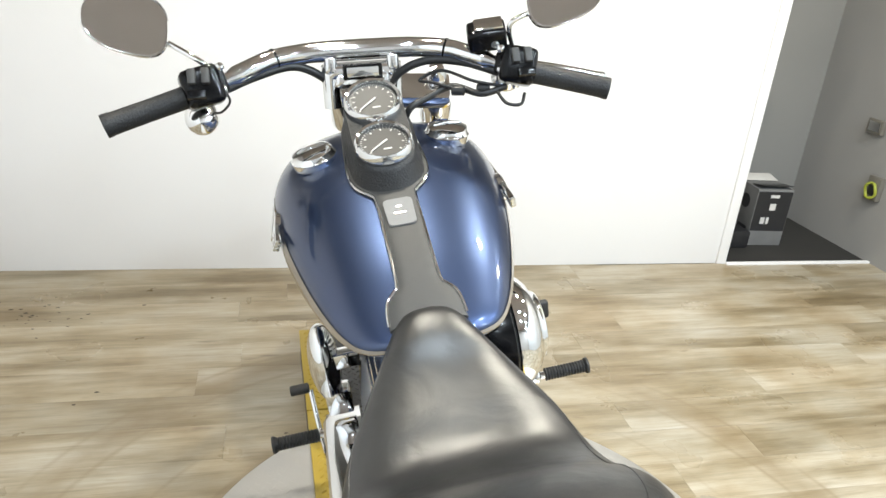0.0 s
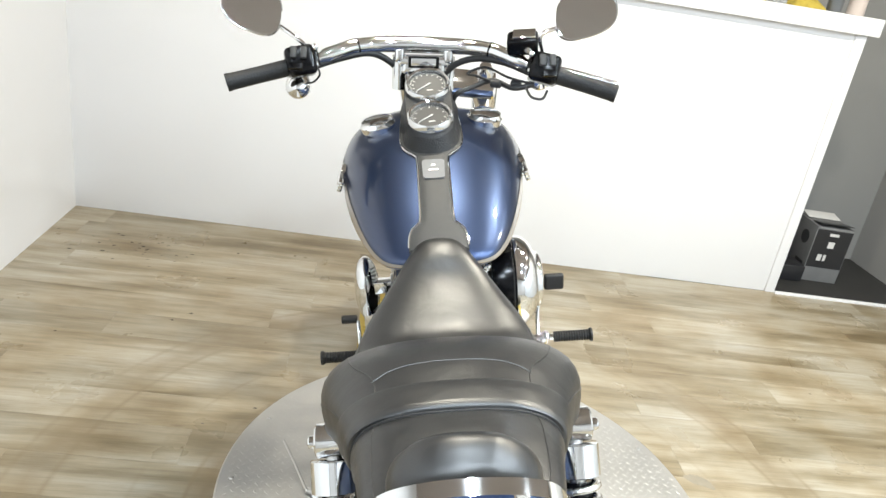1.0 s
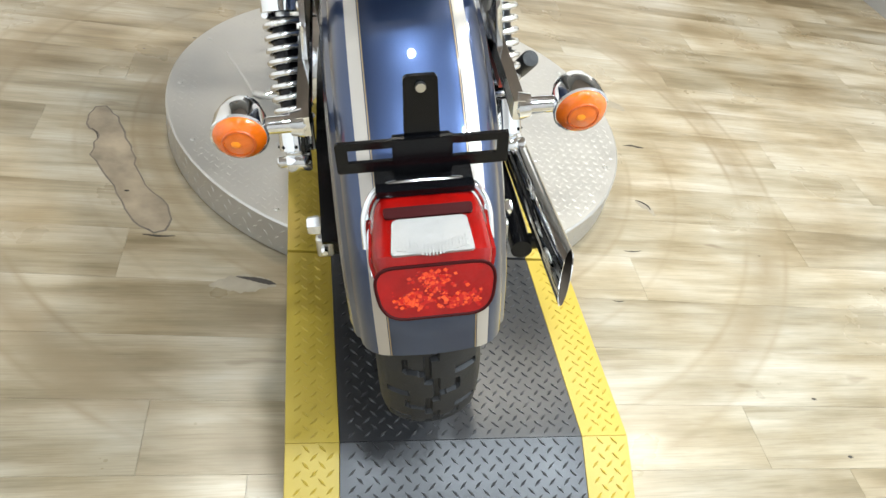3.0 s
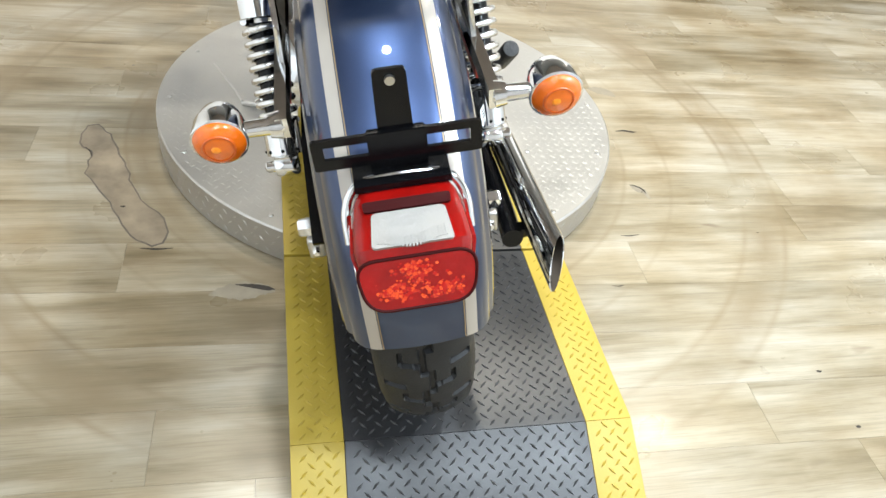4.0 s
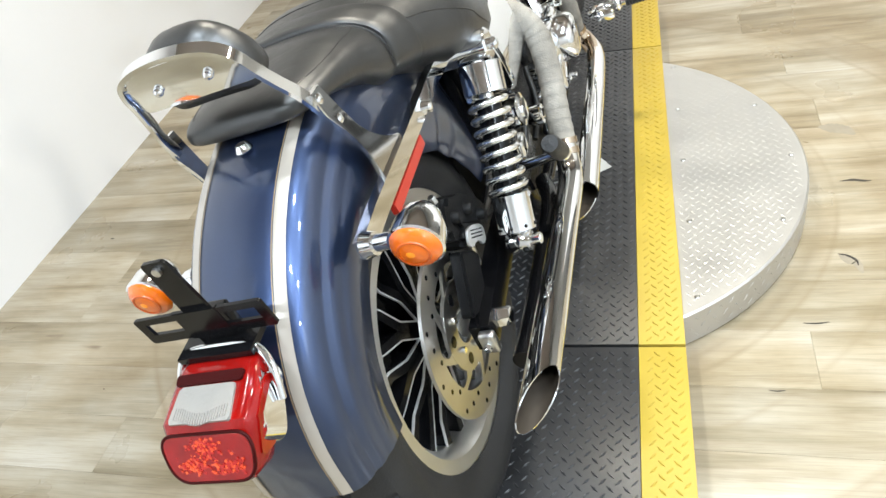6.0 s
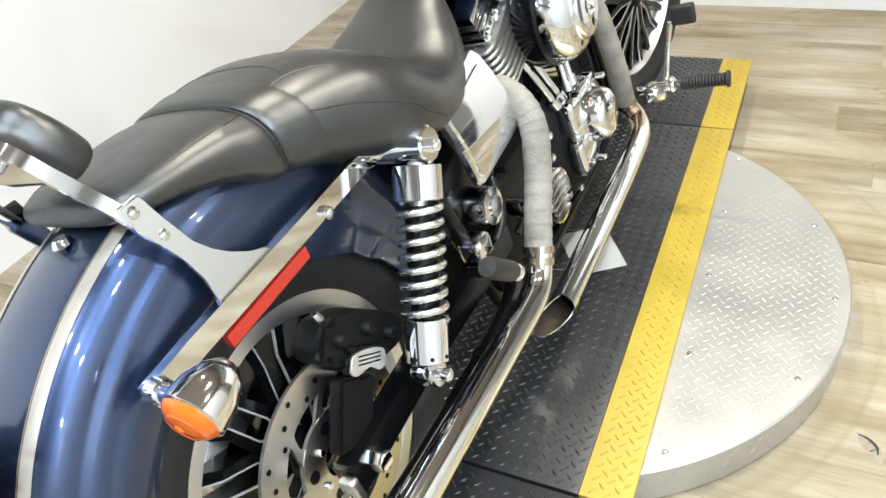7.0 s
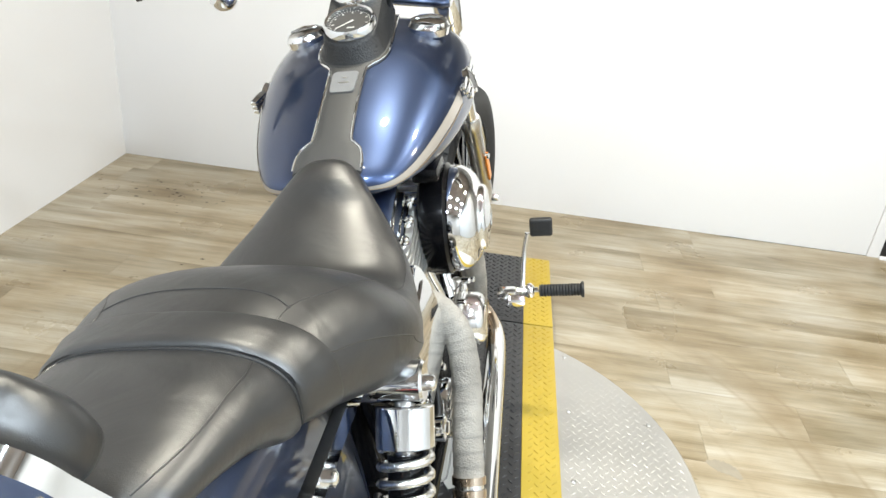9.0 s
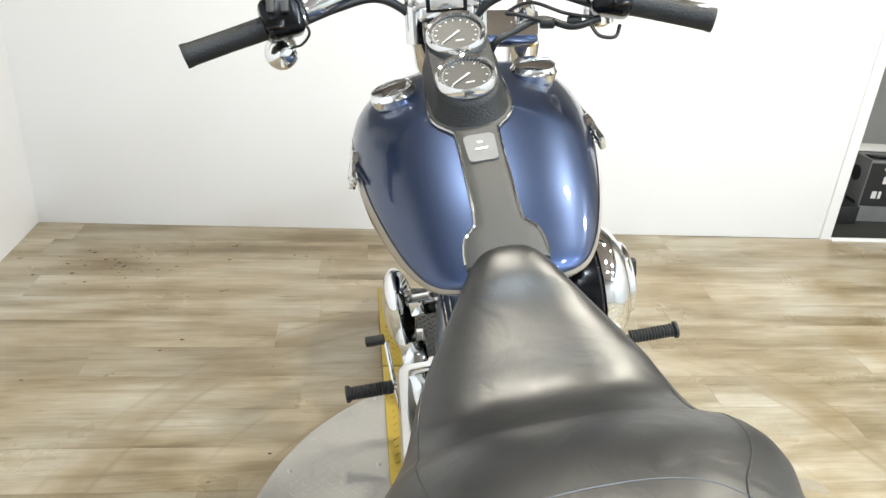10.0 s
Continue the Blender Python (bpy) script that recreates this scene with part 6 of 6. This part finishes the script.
cable([(0.24, 0.150, 1.040), (0.18, 0.178, 1.058), (0.12, 0.198, 1.062), (0.075, 0.205, 1.048), (0.05, 0.215, 1.02), (0.03, 0.24, 0.96)], 0.0075)
cable([(0.245, 0.135, 1.020), (0.20, 0.135, 1.010), (0.155, 0.165, 1.020), (0.11, 0.160, 1.005), (0.075, 0.150, 0.99), (0.062, 0.165, 0.95), (0.058, 0.19, 0.90)], 0.0062, "black brake hose")
cable([(0.235, 0.132, 1.022), (0.19, 0.150, 1.030), (0.14, 0.185, 1.045), (0.10, 0.190, 1.030), (0.12, 0.170, 1.028), (0.16, 0.150, 1.018)], 0.0030)
cable([(0.225, 0.12, 1.015), (0.235, 0.095, 1.000), (0.258, 0.088, 0.998), (0.270, 0.105, 1.012)], 0.0030)
cable([(-0.235, 0.15, 1.045), (-0.228, 0.150, 1.025), (-0.245, 0.165, 1.005), (-0.265, 0.19, 0.998)], 0.0022)
for x in (0.195, 0.15):
    part("cable_ferrule", cyl(B(), (x, 0.150, 1.016), (x + 0.022, 0.142, 1.016), 0.009, seg=14, bevel=0.002), CABLE, bike).matrix_local = BAR_POSE

# ---- loose things and clutter ----
bm = B()
box(bm, (2.19, -0.016, 0.004), (0.82, 0.022, 0.012), 0.002)
solid("threshold_trim", bm, WALLPAINT, "white metal strip along the edge of the floor", "trim", wall_pose, kind="structure")

# cardboard box on the dark floor
CARDGREY = material("printed_card_grey", (0.17, 0.17, 0.17), 0.45, vary=0.2, scale=14)
carton = thing("carton", pose(2.15, 2.06, 0.0, 0, 0, -4), "black and white printed cardboard box on the dark floor", "box")
part("carton_body", box(B(), (0, 0, 0.155), (0.20, 0.22, 0.31), 0.003), CARDGREY, carton)
part("front_panel", box(B(), (0, -0.1107, 0.190), (0.192, 0.0016, 0.215), 0), CARDBLACK, carton)
for z, w, x in ((0.272, 0.05, 0.0), (0.215, 0.034, 0.0), (0.14, 0.024, -0.04), (0.14, 0.014, -0.012)):
    part("print_bar", box(B(), (x, -0.1118, z), (w, 0.001, 0.016 if z > 0.26 else 0.036), 0), CARDWHITE, carton, "pale print on the box")
part("side_print", lathe(B(), [(0.0, 0.0), (0.038, 0.0), (0.038, 0.0012), (0, 0.0012)], (-0.1, -0.02, 0.22), (-1, 0, 0), 24), CARDBLACK, carton)
part("side_print", box(B(), (-0.1008, -0.04, 0.07), (0.0012, 0.08, 0.05), 0), CARDBLACK, carton)
for s in (-1, 1):
    part("flap", box(B(), (0, 0, 0), (0.18, 0.085, 0.003), 0.001, pose(0, s * 0.07, 0.322, s * 9, 0, 0)), CARDBLACK if s < 0 else CARDWHITE, carton)
bm = B()
box(bm, (0, 0, 0.045), (0.16, 0.12, 0.09), 0.008)
solid("black_case", bm, CARDBLACK, "small black case on the floor beside the box", "case", pose(1.95, 1.98, 0))

# wall boxes on the east wall
SOCKET = material("socket_grey", (0.16, 0.15, 0.13), 0.4, vary=0.1, scale=30)
LIME = material("yellow_green_cord", (0.34, 0.38, 0.05), 0.5, vary=0.1, scale=60)
sock = thing("wall_socket", pose(2.6, 1.91, 0.66), "grey metal wall socket box", "socket", "wall boxes")
part("socket_body", box(B(), (-0.014, 0, 0), (0.026, 0.10, 0.07), 0.004), SOCKET, sock)
part("socket_face", box(B(), (-0.028, 0, 0), (0.003, 0.07, 0.045), 0.001), STEEL, sock)
sock2 = thing("wall_socket", pose(2.6, 1.80, 0.37), "dark wall socket box with a coiled yellow cord", "socket", "wall boxes")
part("socket_body", box(B(), (-0.016, 0, 0), (0.03, 0.08, 0.12), 0.004), SOCKET, sock2)
part("cord", tube(B(), [(-0.04 - 0.004 * math.sin(3 * a), 0.034 * math.cos(a), -0.01 + 0.038 * math.sin(a)) for a in (2 * math.pi * k / 20 for k in range(21))], 0.007, 8, 2), LIME, sock2)
part("socket_hole", box(B(), (-0.032, 0, -0.01), (0.003, 0.045, 0.05), 0.001), CARDBLACK, sock2)

# things left on the half wall
CAP_Z = 1.3535
PLASTIC_CLEAR = material("clear_plastic", (0.95, 0.97, 1.0), 0.08, 0.0, Transmission_Weight=0.85, IOR=1.2)
BLUECAP = material("blue_plastic", (0.22, 0.40, 0.62), 0.35, vary=0.05, scale=30)
PINKISH = material("pale_pink_plastic", (0.50, 0.43, 0.39), 0.35, vary=0.05, scale=30)
ORANGE = material("orange_label", (0.48, 0.28, 0.13), 0.45, vary=0.1, scale=80)
RAG = material("yellow_microfibre", (0.38, 0.29, 0.045), 0.9, 0.0, 0.3, 40, 0.8, 250)
PURPLE = material("purple_cloth", (0.11, 0.075, 0.20), 0.85, 0.0, 0.3, 30, 0.6, 200)
SPRAYCAN = material("grey_can", (0.16, 0.17, 0.18), 0.35, 0.6, 0.1, 30)


def on_cap(x, y):
    p = wall_pose @ Vector((x, y, 0))
    return pose(p.x, p.y, CAP_Z)


bt = thing("water_bottle", on_cap(1.385, 0.08), "clear plastic water bottle with a blue label", "bottle")
part("bottle_body", lathe(B(), [(0.0, 0.002), (0.028, 0.0), (0.031, 0.01), (0.031, 0.12), (0.026, 0.15), (0.013, 0.175), (0.013, 0.19), (0.0, 0.19)], (0, 0, 0), (0, 0, 1), 28), PLASTIC_CLEAR, bt)
part("bottle_label", lathe(B(), [(0.0313, 0.075), (0.0322, 0.075), (0.0322, 0.125), (0.0313, 0.125)], (0, 0, 0), (0, 0, 1), 28), BLUECAP, bt)
part("bottle_cap", cyl(B(), (0, 0, 0.188), (0, 0, 0.205), 0.015, seg=20), BLUECAP, bt)
sc = thing("spray_can", on_cap(1.635, 0.07), "dark grey spray can with a pale label", "spray can")
part("can_body", lathe(B(), [(0.0, 0.0), (0.031, 0.0), (0.033, 0.006), (0.033, 0.135), (0.026, 0.155), (0.0, 0.158)], (0, 0, 0), (0, 0, 1), 28), SPRAYCAN, sc)
part("can_label", lathe(B(), [(0.0332, 0.075), (0.0336, 0.075), (0.0336, 0.10), (0.0332, 0.10)], (0, 0, 0), (0, 0, 1), 28), PAPER, sc)
part("can_cap", cyl(B(), (0, 0, 0.154), (0, 0, 0.192), 0.022, 0.02, 20, 0.003), CARDBLACK, sc)
pk = thing("spray_bottle", on_cap(1.735, 0.07), "pale pink trigger bottle with an orange label", "bottle")
part("bottle_body", lathe(B(), [(0.0, 0.0), (0.036, 0.0), (0.038, 0.008), (0.036, 0.12), (0.028, 0.155), (0.015, 0.18), (0.015, 0.20), (0.0, 0.20)], (0, 0, 0), (0, 0, 1), 28), PINKISH, pk)
part("bottle_label", lathe(B(), [(0.0372, 0.07), (0.0382, 0.07), (0.0376, 0.118), (0.0366, 0.118)], (0, 0, 0), (0, 0, 1), 28), ORANGE, pk)
part("trigger_head", box(B(), (0, -0.01, 0.215), (0.03, 0.07, 0.03), 0.006), PINKISH, pk)
cs = thing("tool_case", on_cap(1.235, 0.10), "black case with metal latches on the half wall", "case")
part("case_body", box(B(), (0, 0, 0.045), (0.16, 0.11, 0.09), 0.008), CARDBLACK, cs)
for x in (-0.04, 0.04):
    part("latch", box(B(), (x, -0.05, 0.093), (0.03, 0.03, 0.012), 0.003), STEEL, cs)


def rag(name, x, y, sx, sy, h, mat, label, seed):
    """A crumpled cloth: a thick sheet in random folds."""
    r = random.Random(seed)
    off = r.random() * 50
    bm = B()
    n = 16
    top = [[None] * (n + 1) for _ in range(n + 1)]
    for i in range(n + 1):
        for j in range(n + 1):
            u, v = i / n * 2 - 1, j / n * 2 - 1
            edge = 1 + 0.22 * noise.noise((off + 3 * math.atan2(v, u), 0.5, 0))
            fall = max(0, 1 - max(abs(u), abs(v)) ** 3)
            z = 0.004 + h * fall * (0.55 + 0.9 * abs(noise.noise((off + u * 2.2, v * 2.2, 1.3))))
            top[i][j] = bm.verts.new((u * sx * edge, v * sy * edge, z))
    for i in range(n):
        for j in range(n):
            bm.faces.new((top[i][j], top[i + 1][j], top[i + 1][j + 1], top[i][j + 1]))
    ret = bmesh.ops.extrude_face_region(bm, geom=list(bm.faces))
    for v in [g for g in ret["geom"] if isinstance(g, bmesh.types.BMVert)]:
        v.co.z = 0.0
    return solid(name, bm, mat, label, "cloth", on_cap(x, y), angle=80)


rag("cleaning_rag", 1.51, 0.09, 0.075, 0.05, 0.045, RAG, "crumpled yellow microfibre cloth", 1)
rag("cleaning_rag", 1.20, 0.03, 0.085, 0.035, 0.02, RAG, "crumpled yellow microfibre cloth under the black case", 2)
rag("folded_cloth", 0.98, 0.14, 0.11, 0.05, 0.016, PURPLE, "folded purple cloth on the half wall", 3)
rag("folded_cloth", 0.62, 0.16, 0.09, 0.05, 0.016, PURPLE, "folded purple cloth on the half wall", 4)

# paper under the exhaust, the shade on it put into its grey
bm = B()
slab(bm, [(-0.075, -0.06), (0.085, -0.06), (0.085, 0.06), (-0.075, 0.06)], 0.0006)
solid("paper_sheet", bm, PAPER, "white sheet of paper lying on the ramp", "paper", pose(0.070, 0.02, 0.1075, 0, 0, -57))

# worn places of the floor
PATCH = material("worn_grey_patch", (0.245, 0.195, 0.135), 0.42, 0.0, 0.75, 16, 0.3, 80)
PATCHRIM = material("patch_rim", (0.115, 0.092, 0.074), 0.5, 0.0, 0.6, 45, 0.3, 80)
PATCH2 = material("torn_grey_patch", (0.25, 0.215, 0.16), 0.55, 0.0, 0.25, 30, 0.3, 80)
CRACK = material("dark_tear", (0.035, 0.028, 0.022), 0.8, vary=0.2, scale=40)


def stain(name, line, widths, mat, seed, z=0.0004):
    """A flat irregular patch along a line."""
    bm = B()
    r = random.Random(seed)
    rows = spline_table([(*p, w) for p, w in zip(line, widths)], 26)
    left, right = [], []
    for i, (x, y, w) in enumerate(rows):
        a, b = rows[max(i - 1, 0)], rows[min(i + 1, 25)]
        t = Vector((b[0] - a[0], b[1] - a[1])).normalized()
        n = Vector((-t.y, t.x))
        left.append((x + n.x * w * (0.85 + 0.3 * r.random()), y + n.y * w * (0.85 + 0.3 * r.random())))
        right.append((x - n.x * w * (0.85 + 0.3 * r.random()), y - n.y * w * (0.85 + 0.3 * r.random())))
    vl, vr = [bm.verts.new((*p, z)) for p in left], [bm.verts.new((*p, z)) for p in right]
    for i in range(25):
        bm.faces.new((vl[i], vl[i + 1], vr[i + 1], vr[i]))
    return part(name, bm, mat, floor)


stain("worn_patch", [(-0.79, 0.0), (-0.775, -0.06), (-0.745, -0.12), (-0.735, -0.19), (-0.70, -0.26), (-0.665, -0.33), (-0.61, -0.42), (-0.585, -0.475)], (0.012, 0.036, 0.030, 0.042, 0.036, 0.032, 0.040, 0.012), PATCH, 1, 0.0006)
stain("patch_rim", [(-0.79, 0.004), (-0.775, -0.06), (-0.745, -0.12), (-0.735, -0.19), (-0.70, -0.26), (-0.665, -0.33), (-0.61, -0.42), (-0.583, -0.48)], (0.014, 0.040, 0.035, 0.045, 0.040, 0.035, 0.044, 0.014), PATCHRIM, 1, 0.0003)
stain("floor_tear", [(-0.62, -0.488), (-0.585, -0.492), (-0.55, -0.490)], (0.001, 0.003, 0.001), CRACK, 2, 0.0008)
stain("floor_tear", [(-0.795, -0.10), (-0.78, -0.12), (-0.775, -0.14)], (0.001, 0.002, 0.001), CRACK, 12, 0.0008)
stain("worn_patch", [(-0.465, -0.640), (-0.43, -0.632), (-0.395, -0.632), (-0.35, -0.630), (-0.325, -0.636)], (0.003, 0.018, 0.026, 0.016, 0.003), PATCH2, 3)
stain("floor_tear", [(-0.41, -0.612), (-0.375, -0.618), (-0.345, -0.626), (-0.325, -0.632)], (0.001, 0.006, 0.007, 0.001), CRACK, 4, 0.0008)
stain("floor_tear", [(0.725, 0.001), (0.755, 0.004), (0.775, -0.002), (0.795, -0.004)], (0.001, 0.004, 0.004, 0.001), CRACK, 5, 0.0008)
stain("worn_patch", [(0.67, -0.272), (0.685, -0.29), (0.70, -0.30), (0.705, -0.335)], (0.003, 0.012, 0.010, 0.003), PATCH2, 6)
stain("floor_tear", [(0.668, -0.270), (0.685, -0.276), (0.70, -0.292), (0.702, -0.31)], (0.001, 0.003, 0.003, 0.001), CRACK, 7, 0.0008)
stain("floor_tear", [(0.56, -0.482), (0.585, -0.484), (0.612, -0.480)], (0.0008, 0.002, 0.0008), CRACK, 8, 0.0008)
stain("floor_tear", [(0.47, -0.66), (0.485, -0.662), (0.50, -0.66)], (0.0008, 0.0016, 0.0008), CRACK, 9, 0.0008)
stain("worn_patch", [(0.72, 0.255), (0.75, 0.245), (0.78, 0.232), (0.80, 0.205)], (0.006, 0.022, 0.020, 0.006), PATCH2, 10)
bm = B()
rnd = random.Random(11)
for k in range(70):
    cx, cy = (-1.25 + rnd.gauss(0, 0.14), 1.44 + rnd.gauss(0, 0.07)) if k < 42 else (rnd.uniform(-1.5, 2.2), rnd.uniform(-1.2, 1.6))
    if math.hypot(cx, cy) < 0.7:
        continue
    r0 = rnd.uniform(0.002, 0.007)
    vs = [bm.verts.new((cx + r0 * rnd.uniform(0.6, 1.8) * math.cos(a), cy + r0 * rnd.uniform(0.3, 0.8) * math.sin(a), 0.0008)) for a in (2 * math.pi * j / 7 for j in range(7))]
    bm.faces.new(vs)
tagged(part("floor_mark", bm, CRACK, floor), kind="stuff")

# ---- floor planks ----
PLANK_W, PLANK_L = 0.152, 1.22
bm = B()
box(bm, (0, 0, -0.004), (PLANK_L - 0.0003, PLANK_W - 0.0003, 0.008), 0.0003, seg=1)
plank_me = finish(bm, "plank", WOOD)
rnd = random.Random(5)
plank_turn = pose(0, WALL_Y - 0.002, 0, 0, 0, WALL_TURN)
for r in range(-1, 36):
    y = -PLANK_W * (r + 0.5)
    x = -2.4 - rnd.random() * PLANK_L
    while x < 3.3:
        lo, hi = max(x - PLANK_L / 2, -1.72), min(x + PLANK_L / 2, 2.64)
        p = plank_turn @ Vector(((lo + hi) / 2, y, 0))
        if hi - lo > 0.03 and (r >= 0 or hi < 1.8) and p.y > -3.72:
            ob = part("plank", plank_me, None, floor)
            ob.matrix_local = plank_turn @ Matrix.Translation(((lo + hi) / 2, y, 0)) @ Matrix.Diagonal(((hi - lo) / PLANK_L, 1, 1, 1))
        x += PLANK_L
